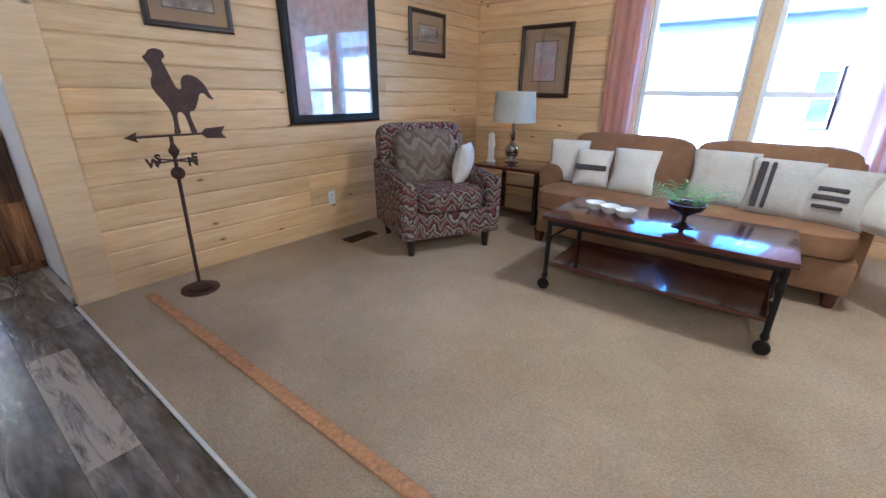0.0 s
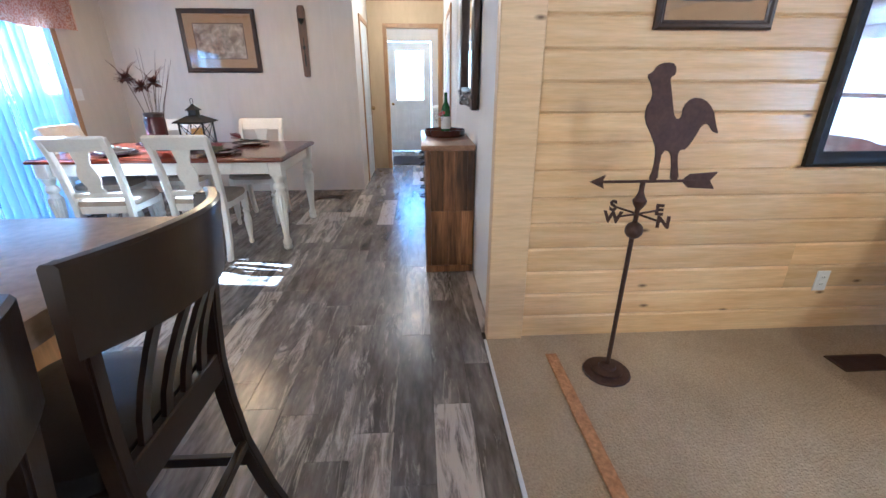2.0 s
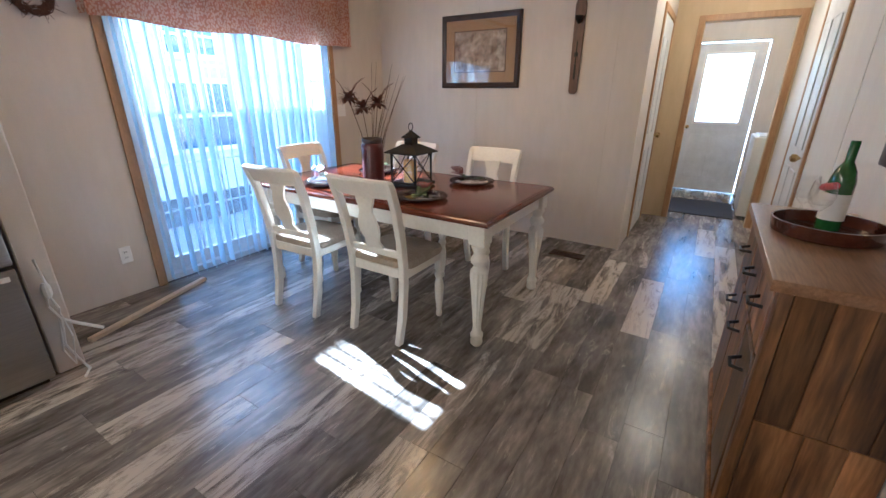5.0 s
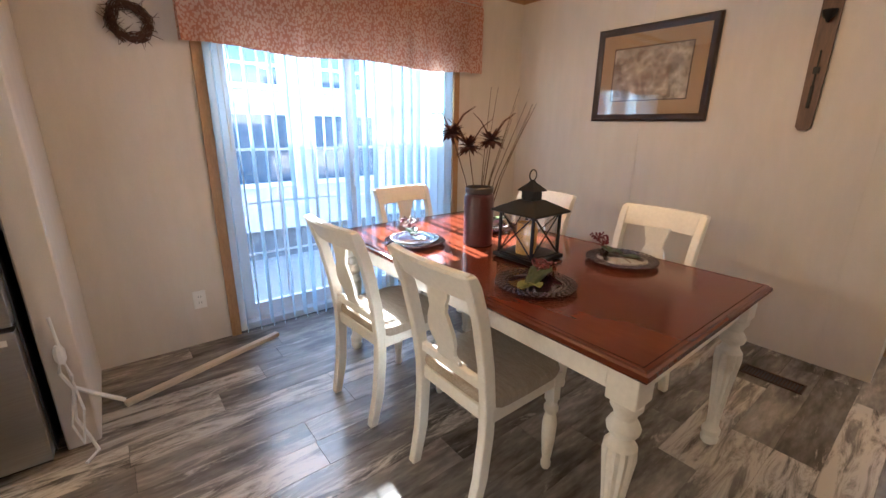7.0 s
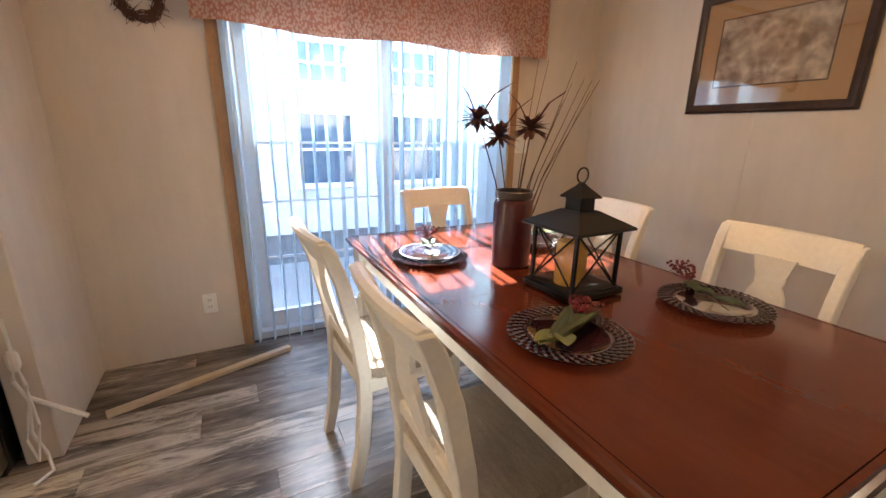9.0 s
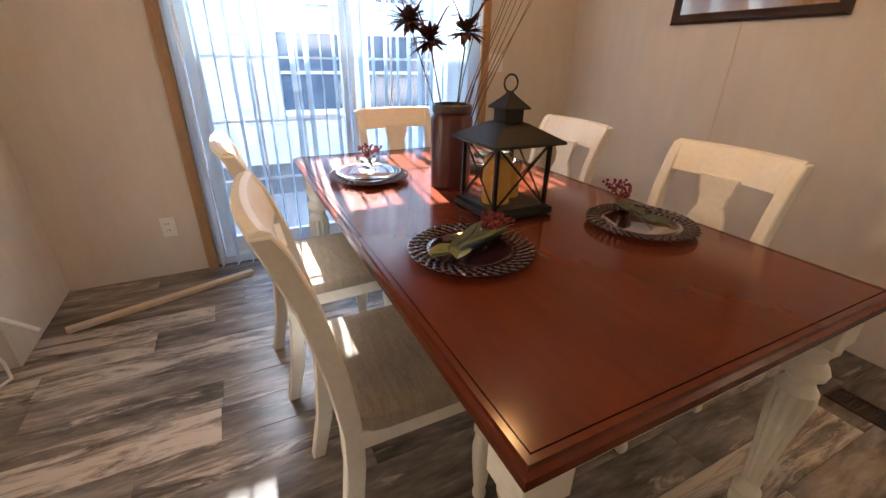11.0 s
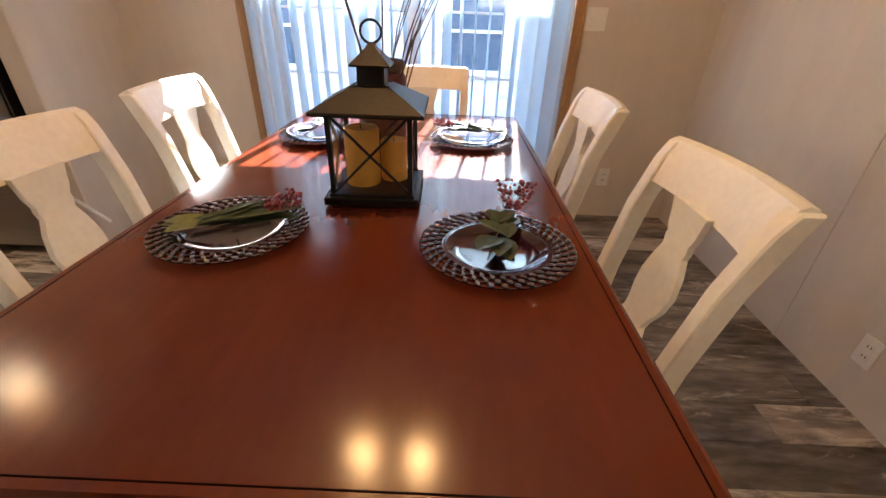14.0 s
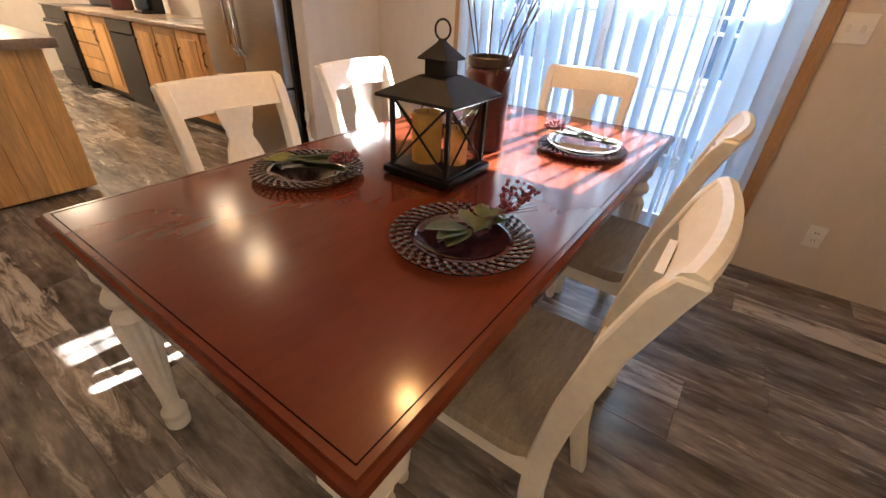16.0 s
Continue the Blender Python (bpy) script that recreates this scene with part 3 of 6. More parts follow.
# patio door
pd = thing("door_4", "white sliding patio door with grilles between glass", "patio door", pose(0, 0, 0), kind="structure")
part("door_frame", boxes((-5.567, -5.52, PY - 0.12, PY - 0.02, 0, 2.028), (-3.79, -3.743, PY - 0.12, PY - 0.02, 0, 2.028), (-5.52, -3.79, PY - 0.12, PY - 0.02, 1.985, 2.028), (-5.52, -3.79, PY - 0.12, PY - 0.02, 0, 0.045)), VINYLW, pd)
for x0, x1, y in ((-5.515, -4.62, PY - 0.055), (-4.70, -3.795, PY - 0.095)):
    sash = part("sash", boxes((x0, x0 + 0.075, y - 0.018, y + 0.018, 0.05, 1.98), (x1 - 0.075, x1, y - 0.018, y + 0.018, 0.05, 1.98), (x0 + 0.075, x1 - 0.075, y - 0.018, y + 0.018, 0.05, 0.15), (x0 + 0.075, x1 - 0.075, y - 0.018, y + 0.018, 1.90, 1.98)), VINYLW, pd)
    pn = part("pane", boxes((x0 + 0.07, x1 - 0.07, y - 0.004, y + 0.004, 0.145, 1.905)), PANE, sash)
    pn.visible_shadow = False
    for i in range(1, 3):
        x = x0 + 0.075 + (x1 - x0 - 0.15) * i / 3
        part("muntin", boxes((x - 0.007, x + 0.007, y - 0.011, y - 0.006, 0.15, 1.90)), VINYLW, sash)
    for i in range(1, 5):
        z = 0.15 + 1.75 * i / 5
        part("muntin", boxes((x0 + 0.075, x1 - 0.075, y - 0.0175, y - 0.0115, z - 0.007, z + 0.007)), VINYLW, sash)
part("door_handle", boxes((-4.67, -4.645, PY - 0.036, PY - 0.005, 0.92, 1.12), bev=0.006), WHITE, pd)

# living room windows
for i, x0 in enumerate((-1.06, -0.15)):
    w = thing("window_%d" % (i + 1), "white double-hung living room window", "window", pose(x0, SY + 0.08, 0.62), kind="structure")
    W, T = 0.80, 1.38
    part("window_frame", boxes((0, 0.04, -0.05, 0.05, 0, T), (W - 0.035, W + 0.005, -0.05, 0.05, 0, T), (0.04, W - 0.035, -0.05, 0.05, 0, 0.04), (0.04, W - 0.035, -0.05, 0.05, T - 0.04, T)), VINYLW, w)
    part("meeting_rail", boxes((0.04, W - 0.035, -0.03, 0.02, 0.53, 0.575)), VINYLW, w)
    for z0, z1 in ((0.04, 0.53), (0.575, T - 0.04)):
        part("pane", boxes((0.04, W - 0.035, -0.004, 0.004, z0, z1)), PANE, w).visible_shadow = False
    part("window_sill", boxes((-0.02, W + 0.02, -0.085, -0.05, -0.03, -0.002)), PINE_END, w)
structure("trim_window", boxes((-1.12, -1.062, SY - 0.018, SY + 0.02, 0.55, 2.06)), PINE_END, "pine window casing")
structure("trim_window", boxes((0.662, 0.72, SY - 0.018, SY + 0.02, 0.55, 2.06)), PINE_END, "pine window casing")
structure("trim_window", boxes((-0.258, -0.147, SY - 0.018, SY + 0.02, 0.592, 2.0)), PINE_END, "pine window mullion")
structure("trim_window", boxes((-1.061, 0.661, SY - 0.018, SY + 0.02, 2.002, 2.06)), PINE_END, "pine window casing")


# ---- vertical blinds and valance ----
vb = thing("vertical_blinds", "white vinyl vertical blinds, slats turned open", "blinds")
part("headrail", boxes((-5.58, -3.73, PY + 0.03, PY + 0.075, 2.01, 2.05), bev=0.004), WHITE, vb)
rng = random.Random(4)
sb = bmesh.new()
prof = [(-0.044 + 0.088 * i / 6, 0.007 * math.cos(math.pi * (i / 6 - 0.5))) for i in range(7)]
lo = [(x, y, 0.03) for x, y in prof] + [(x, y - 0.0012, 0.03) for x, y in reversed(prof)]
sweep([lo, [(x, y, 2.0) for x, y, _ in lo]], sb)
slat_mesh = mesh_of(sb, SLAT, "slat")
xs = [-3.775] + [-3.86 - 0.0775 * i for i in range(22)]
for i, x in enumerate(xs):
    a = 84 + rng.uniform(-7, 7)
    if i in (7, 8, 14):
        a = 60 + rng.uniform(-6, 6)
    if x < -5.29:
        a = 12 + rng.uniform(-5, 5)
    elif x < -5.18:
        a = 62 + rng.uniform(-5, 5)
    same("slat", slat_mesh, vb, pose(x, PY + 0.052 + rng.uniform(-0.003, 0.003), 0, 0, rng.uniform(-0.15, 0.15), a))
part("wand", tube([(-3.80, PY + 0.11, 2.0), (-3.805, PY + 0.112, 1.2)], 0.004, 6), WHITE, vb)


def pleated(name, x0, x1, z0, z1, y, amp, n, material, label, category, flare=0.0, thick=0.003, rng=random.Random(2)):
    """A hanging cloth with uneven folds."""
    bm = bmesh.new()
    cols = n * 8
    ph = [rng.uniform(0.7, 1.3) for _ in range(n + 2)]
    rows = []
    for j in range(7):
        v = j / 6
        z = z1 + (z0 - z1) * v
        row = []
        for i in range(cols + 1):
            u = i / cols
            k = min(int(u * n), n)
            d = amp * ph[k] * (0.35 + 0.65 * v) * math.sin(2 * math.pi * u * n + 0.8 * math.sin(9 * u))
            zz = z + (0.012 * math.sin(14 * u + 1) if j == 6 else 0)
            row.append(bm.verts.new((x0 + (x1 - x0) * u + flare * (u - 0.5) * v, y + d, zz)))
        rows.append(row)
    for a, b in zip(rows, rows[1:]):
        for i in range(cols):
            bm.faces.new((a[i], a[i + 1], b[i + 1], b[i])).smooth = True
    bmesh.ops.solidify(bm, geom=bm.faces[:], thickness=thick)
    return bm


vl = thing("valance", "terracotta printed cotton valance, gathered on a rod", "valance")
part("cloth", pleated("cloth", -5.77, -3.63, 1.765, 2.26, PY + 0.125, 0.009, 15, VALANCE, "", ""), VALANCE, vl)
part("header", pleated("header", -5.76, -3.64, 2.262, 2.32, PY + 0.125, 0.009, 26, VALANCE, "", ""), VALANCE, vl)
for x in (-5.76, -3.64):
    part("return", boxes((x - 0.003, x + 0.003, PY + 0.001, PY + 0.115, 1.79, 2.30)), VALANCE, vl)
part("rod", tube([(-5.755, PY + 0.11, 2.26), (-3.645, PY + 0.11, 2.26)], 0.009, 8), WHITE, vl)

for x0, x1 in ((-1.36, -1.06), (0.33, 0.86)):
    c = thing("curtain", "sheer coral curtain panel, hanging", "curtain", group="living room curtains")
    part("cloth", pleated("cloth", x0, x1, 0.25, 2.12, SY - 0.07, 0.022, 4 if x1 < 0 else 6, CURTAIN, "", ""), CURTAIN, c)
    part("rod", tube([(x0 - 0.03, SY - 0.07, 2.13), (x1 + 0.03, SY - 0.07, 2.13)], 0.01, 8), IRON, c)


# ---- dining table ----
TX0, TX1, TY0, TY1, TZ = -5.23, -4.20, -2.925, -1.045, 0.765
CXT, CYT = (TX0 + TX1) / 2, (TY0 + TY1) / 2
dt = thing("dining_table", "cream dining table with polished cherry-red top and turned legs", "table", pose(CXT, CYT, 0))
hx, hy = (TX1 - TX0) / 2, (TY1 - TY0) / 2
edge = [(-0.020, -0.034), (-0.006, -0.032), (0.0, -0.022), (-0.003, -0.010), (-0.012, -0.006), (-0.015, 0.0)]


def top_half(y0, y1, open0, open1):
    """One leaf of the top, moulded on its outer sides."""
    secs = []
    for o, z in edge:
        secs.append([(-hx - o, y0 - (0 if open0 else o), TZ + z), (hx + o, y0 - (0 if open0 else o), TZ + z), (hx + o, y1 + (0 if open1 else o), TZ + z), (-hx - o, y1 + (0 if open1 else o), TZ + z)])
    return sweep(secs)


part("tabletop", top_half(-hy, 0.0187, False, True), CHERRY, dt, "polished cherry-red table leaf")
part("tabletop", top_half(0.020, hy, True, False), CHERRY, dt, "polished cherry-red table leaf")
g = 0.027
part("inlay_line", boxes((-hx + g, -hx + g + 0.002, -hy + g, hy - g, TZ - 0.001, TZ + 0.0006), (hx - g - 0.002, hx - g, -hy + g, hy - g, TZ - 0.001, TZ + 0.0006), (-hx + g + 0.002, hx - g - 0.002, -hy + g, -hy + g + 0.002, TZ - 0.001, TZ + 0.0006), (-hx + g + 0.002, hx - g - 0.002, hy - g - 0.002, hy - g, TZ - 0.001, TZ + 0.0006)), GROOVE, dt)
for sx in (-1, 1):
    part("apron", boxes((sx * (hx - 0.065) - 0.011, sx * (hx - 0.065) + 0.011, -hy + 0.135, hy - 0.135, 0.635, TZ - 0.034), bev=0.003), CREAM, dt)
for sy in (-1, 1):
    part("apron", boxes((-hx + 0.135, hx - 0.135, sy * (hy - 0.065) - 0.011, sy * (hy - 0.065) + 0.011, 0.635, TZ - 0.034), bev=0.003), CREAM, dt)
leg_prof = [(0.024, 0.0), (0.034, 0.012), (0.036, 0.03), (0.030, 0.045), (0.036, 0.055), (0.037, 0.075), (0.026, 0.092), (0.024, 0.12), (0.028, 0.18), (0.036, 0.28), (0.045, 0.37), (0.051, 0.43), (0.048, 0.465), (0.034, 0.485), (0.031, 0.50), (0.046, 0.515), (0.049, 0.53), (0.041, 0.548), (0.031, 0.562), (0.035, 0.58), (0.046, 0.598), (0.046, 0.612), (0.040, 0.62)]
lb = lathe(leg_prof[:8], 24)
lathe(leg_prof[7:13], 48, bm=lb, flute=0.12, nfl=12)
lathe(leg_prof[12:], 24, bm=lb)
box(lb, -0.047, 0.047, -0.047, 0.047, 0.62, TZ - 0.034, bev=0.003)
leg_mesh = mesh_of(lb, CREAM, "leg")
for sx in (-1, 1):
    for sy in (-1, 1):
        same("leg", leg_mesh, dt, pose(sx * (hx - 0.078), sy * (hy - 0.078), 0))


# ---- dining chairs ----
def dining_chair(m, label):
    """Faces local +y; the back feet stand on y = 0."""
    c = thing("dining_chair", label, "chair", m, "chairs round the table")
    line = [(-0.0, 0.0), (0.035, 0.16), (0.05, 0.34), (0.05, 0.46), (0.03, 0.62), (-0.008, 0.80), (-0.048, 0.915), (-0.068, 0.955)]
    for s in (-1, 1):
        secs = []
        for i, (y, z) in enumerate(line):
            w, d = 0.019, (0.020 if i in (0, 7) else 0.024)
            x = s * (0.175 + 0.022 * min(z / 0.95, 1))
            secs.append([(x - w, y - d, z), (x + w, y - d, z), (x + w, y + d, z), (x - w, y + d, z)])
        bm = sweep(secs)
        bmesh.ops.bevel(bm, geom=[e for e in bm.edges], offset=0.004, segments=1, affect="EDGES")
        part("back_post", bm, CREAM, c)
    # curved top rail with a rolled upper edge
    secs = []
    for i in range(9):
        u = -1 + 2 * i / 8
        x, dy = u * 0.205, -0.022 * (1 - u * u)
        zt = 0.962 + 0.002 * (1 - u * u)
        secs.append([(x, -0.036 + dy, 0.862), (x, -0.010 + dy, 0.862), (x, -0.030 + dy, 0.925), (x, -0.050 + dy, zt - 0.004), (x, -0.064 + dy, zt + 0.002), (x, -0.080 + dy, zt - 0.003), (x, -0.083 + dy, zt - 0.015), (x, -0.072 + dy, zt - 0.032), (x, -0.060 + dy, 0.91)])
    part("top_rail", sweep(secs), CREAM, c)
    part("lower_rail", boxes((-0.166, 0.166, 0.030, 0.056, 0.518, 0.556), bev=0.004), CREAM, c)
    half = [(0.058, 0.545), (0.060, 0.575), (0.046, 0.595), (0.050, 0.615), (0.066, 0.65), (0.070, 0.69), (0.058, 0.735), (0.042, 0.77), (0.047, 0.788), (0.045, 0.80), (0.055, 0.822), (0.058, 0.84), (0.066, 0.872)]
    prof2 = [(x, z) for x, z in half] + [(-x, z) for x, z in reversed(half)]
    bm = prism(prof2, 0.014)
    for v in bm.verts:
        v.co.y += 0.042 - 0.065 * max(v.co.z - 0.545, 0) / 0.33 - 0.018 * math.sin(math.pi * (v.co.z - 0.545) / 0.33)
    part("splat", bm, CREAM, c)
    part("seat_rail", boxes((-0.158, 0.158, 0.036, 0.058, 0.40, 0.455), (-0.165, 0.165, 0.405, 0.428, 0.40, 0.455), (-0.205, -0.183, 0.06, 0.40, 0.40, 0.455), (0.183, 0.205, 0.06, 0.40, 0.40, 0.455), bev=0.003), CREAM, c)
    bm = bmesh.new()
    puff(bm, 0, 0.245, 0.470, 0.218, 0.205, 0.028, 0.32, 32, 8)
    part("seat", bm, SEAT, c, "taupe woven seat pad")
    fp = [(0.014, 0.0), (0.02, 0.012), (0.021, 0.03), (0.016, 0.045), (0.02, 0.07), (0.028, 0.16), (0.030, 0.22), (0.024, 0.255), (0.019, 0.27), (0.029, 0.285), (0.029, 0.30), (0.021, 0.312), (0.024, 0.33)]
    for s in (-1, 1):
        bm = lathe(fp, 16, (s * 0.187, 0.41, 0))
        box(bm, s * 0.187 - 0.022, s * 0.187 + 0.022, 0.388, 0.432, 0.33, 0.456, bev=0.003)
        part("front_leg", bm, CREAM, c)
    return c


base_chair = dining_chair(pose(-4.035, -1.672, 0, 0, 0, 90), "cream-painted dining chair with taupe seat, at the kitchen side")
tagged(copy_thing(base_chair, pose(-3.99, -2.32, 0, 0, 0, 93)), "cream-painted dining chair with taupe seat, partly in sunlight")
tagged(copy_thing(base_chair, pose(-4.775, -3.0, 0, 0, 0, 2)), "cream-painted dining chair at the table end before the patio door")
tagged(copy_thing(base_chair, pose(-5.365, -2.345, 0, 0, 0, -91)), "cream-painted dining chair beside the picture wall")
tagged(copy_thing(base_chair, pose(-5.38, -1.605, 0, 0, 0, -90)), "cream-painted dining chair with taupe seat beside the picture wall")


# ---- table setting ----
def leaf(bm, base, tip, width, droop=0.0, side=None):
    """A pointed leaf with a folded midrib."""
    a, b = Vector(base), Vector(tip)
    d = b - a
    s = side or d.cross(Vector((0, 0, 1))).normalized()
    up = s.cross(d).normalized()
    prev = None
    for i in range(6):
        u = i / 5
        w = width * math.sin(math.pi * min(u * 0.94 + 0.04, 1)) ** 0.8
        c = a + d * u - Vector((0, 0, droop * u * u))
        row = [bm.verts.new(c - s * w + up * w * 0.3), bm.verts.new(c), bm.verts.new(c + s * w + up * w * 0.3)]
        if prev:
            for k in range(2):
                bm.faces.new((prev[k], prev[k + 1], row[k + 1], row[k])).smooth = True
        prev = row
    return bm


def charger(x, y, label, stack=False):
    """A pierced-rim plate; the rim is a braid of slanted links between thin rings."""
    p = thing("charger_plate", label, "plate", pose(x, y, TZ), "plates on the table")
    R = 0.158
    part("well", lathe([(0.07, 0.0), (0.078, 0.002), (0.098, 0.010), (0.110, 0.014), (0.112, 0.016), (0.104, 0.0165), (0.092, 0.010), (0.076, 0.0065), (0.01, 0.006)], 48), PLATE, p)
    bm = bmesh.new()
    for k, r0 in enumerate((0.121, 0.136, 0.151)):
        for i in range(40):
            a = 360 * (i + 0.5 * (k % 2)) / 40
            m = pose(0, 0, 0, 0, 0, a) @ pose(r0, 0, 0.017 + 0.10 * (r0 - 0.112), 0, -8, 0) @ pose(0, 0, 0, 0, 0, 34)
            bmesh.ops.create_icosphere(bm, subdivisions=2, radius=1, matrix=m @ Matrix.Diagonal((0.0098, 0.0056, 0.0042, 1)))
    for f in bm.faces:
        f.smooth = True
    part("braided_rim", bm, PLATE, p)
    for r0 in (0.1115, 0.1285, 0.1435, 0.158):
        z0 = 0.0155 + 0.08 * (r0 - 0.112)
        part("rim_ring", lathe([(r0 - 0.0016, z0 - 0.0012), (r0 + 0.0016, z0 - 0.0012), (r0 + 0.0016, z0 + 0.0016), (r0 - 0.0016, z0 + 0.0016)], 48, ring=True), PLATE, p)
    if stack:
        q = thing("dinner_plate", "dark plum salad plate stacked on a charger", "plate", pose(x, y, TZ + 0.0195), "plates on the table")
        part("plate_body", lathe([(0.06, 0.0), (0.075, 0.003), (0.12, 0.014), (0.124, 0.0155), (0.12, 0.016), (0.074, 0.006), (0.01, 0.005)], 40), PLATE, q)
        part("plate_rim", lathe([(0.1235, 0.0135), (0.1265, 0.0148), (0.1265, 0.0162), (0.1235, 0.0162)], 40, ring=True), WHITE, q)
    return p


def sprig(x, y, z, turn, label, seed, long=False):
    """A silk sprig: stem, leaves and a spray of berries."""
    r = random.Random(seed)
    s = thing("berry_sprig", label, "artificial flower", pose(x, y, z, 0, 0, turn), "sprigs on the plates")
    part("stem", tube([(-0.11, 0, 0.004), (-0.03, 0.005, 0.02), (0.05, 0.0, 0.03), (0.11, -0.01, 0.035)], 0.002, 6), STEM, s)
    bm = bmesh.new()
    n = 34 if long else 7
    for i in range(n):
        a = r.uniform(-0.5, 0.5) if long else r.uniform(-1.6, 1.6)
        L = r.uniform(0.10, 0.17) if long else r.uniform(0.045, 0.075)
        x0 = r.uniform(-0.09, 0.0) if long else r.uniform(-0.03, 0.04)
        w = 0.010 if long else 0.018
        leaf(bm, (x0, r.uniform(-0.02, 0.02), 0.012 + r.uniform(0, 0.012)), (x0 + L * math.cos(a), L * math.sin(a) * 0.7, 0.022 + r.uniform(0, 0.03)), w, 0.005)
    part("foliage", bm, LEAF, s, "dark green silk leaves")
    bm = bmesh.new()
    for i in range(3):
        a = r.uniform(-0.6, 0.6) + math.pi
        x0 = -0.03
        leaf(bm, (x0, 0, 0.015), (x0 + 0.105 * math.cos(a), 0.085 * math.sin(a), 0.02 + r.uniform(0, 0.02)), 0.026, 0.004)
    part("broad_leaf", bm, LEAF2 if long else LEAF, s, "olive silk leaves" if long else "dark green silk leaves")
    bm = bmesh.new()
    for i in range(70):
        k = i % 7
        a = -0.7 + 0.23 * k
        t = r.uniform(0.25, 1)
        L = 0.10
        q = (0.05 + L * t * math.cos(a), L * t * math.sin(a) * 0.8 + r.uniform(-0.006, 0.006), 0.03 + 0.025 * t * (1 - 0.5 * t) + r.uniform(-0.006, 0.008) + (0.035 if not long else 0.008) * t)
        bmesh.ops.create_icosphere(bm, subdivisions=1, radius=r.uniform(0.0042, 0.0066), matrix=Matrix.Translation(q))
    for f in bm.faces:
        f.smooth = True
    for k in range(7):
        a = -0.7 + 0.23 * k
        tube([(0.05, 0, 0.03), (0.05 + 0.1 * math.cos(a), 0.08 * math.sin(a), 0.045)], 0.0012, 4, bm=bm)
    part("berry_spray", bm, BERRY, s, "dark red berry spray")
    return s


charger(-4.45, -1.615, "dark plum charger plate with a braided pierced rim")
charger(-5.015, -1.575, "dark plum charger plate with a braided pierced rim")
charger(-4.425, -2.40, "dark plum charger under a smaller plate, in sunlight", True)
charger(-4.99, -2.41, "dark plum charger under a smaller plate", True)
sprig(-4.45, -1.62, TZ + 0.012, 205, "silk sprig with olive leaves and red berries", 1, True)
sprig(-5.03, -1.62, TZ + 0.012, 250, "silk sprig with dark red berries and green leaves", 2)
sprig(-4.425, -2.40, TZ + 0.03, 250, "silk sprig with red berries on stacked plates", 3)
sprig(-4.99, -2.41, TZ + 0.03, 10, "silk sprig with long green leaves on stacked plates", 5, True)

# lantern
ln = thing("candle_lantern", "black metal candle lantern with crossed bars and glass", "lantern", pose(-4.72, -1.885, TZ, 0, 0, 1))
part("base", boxes((-0.117, 0.117, -0.117, 0.117, 0.006, 0.026), (-0.105, 0.105, -0.105, 0.105, 0.0, 0.006), (-0.105, 0.105, -0.105, 0.105, 0.026, 0.032), bev=0.002), IRON, ln)
for sx in (-1, 1):
    for sy in (-1, 1):
        part("post", boxes((sx * 0.095 - 0.0055, sx * 0.095 + 0.0055, sy * 0.095 - 0.0055, sy * 0.095 + 0.0055, 0.032, 0.222)), IRON, ln)
for k in range(4):
    m = pose(0, 0, 0, 0, 0, 90 * k)
    bm = bmesh.new()
    for s in (-1, 1):
        tube([m @ Vector((-s * 0.09, 0.095, 0.036)), m @ Vector((s * 0.09, 0.095, 0.218))], 0.0034, 6, bm=bm)
    tube([m @ Vector((-0.09, 0.095, 0.218)), m @ Vector((0.09, 0.095, 0.218))], 0.004, 6, bm=bm)
    part("cross_bar", bm, IRON, ln)
    bm = boxes((-0.089, 0.089, 0.087, 0.0885, 0.034, 0.218))
    bm.transform(m)
    part("pane", bm, PANE, ln).visible_shadow = False
part("roof", sweep([[(-a, -a, z), (a, -a, z), (a, a, z), (-a, a, z)] for a, z in ((0.128, 0.222), (0.130, 0.226), (0.128, 0.231), (0.042, 0.278), (0.040, 0.276))]), IRON, ln)
part("chimney", boxes((-0.032, 0.032, -0.032, 0.032, 0.277, 0.318)), IRON, ln)
part("cap", sweep([[(-a, -a, z), (a, -a, z), (a, a, z), (-a, a, z)] for a, z in ((0.046, 0.317), (0.047, 0.321), (0.012, 0.356), (0.006, 0.366))]), IRON, ln)
part("ring", tube([(0.024 * math.cos(2 * math.pi * i / 20), 0, 0.388 + 0.024 * math.sin(2 * math.pi * i / 20)) for i in range(20)], 0.003, 8, closed=True), IRON, ln)
for cx, cy, r, h in ((0.034, 0.012, 0.044, 0.145), (-0.042, -0.030, 0.036, 0.105)):
    cd = thing("pillar_candle", "amber pillar candle inside the lantern", "candle", pose(-4.72 + cx, -1.885 + cy, TZ + 0.032), "lantern candles")
    part("wax", lathe([(r * 0.97, 0), (r, 0.004), (r, h - 0.006), (r * 0.92, h), (r * 0.5, h - 0.004), (0.004, h - 0.006)], 28), WAX, cd)
    part("wick", tube([(0, 0, h - 0.006), (0.001, 0, h + 0.006)], 0.001, 5), IRON, cd)

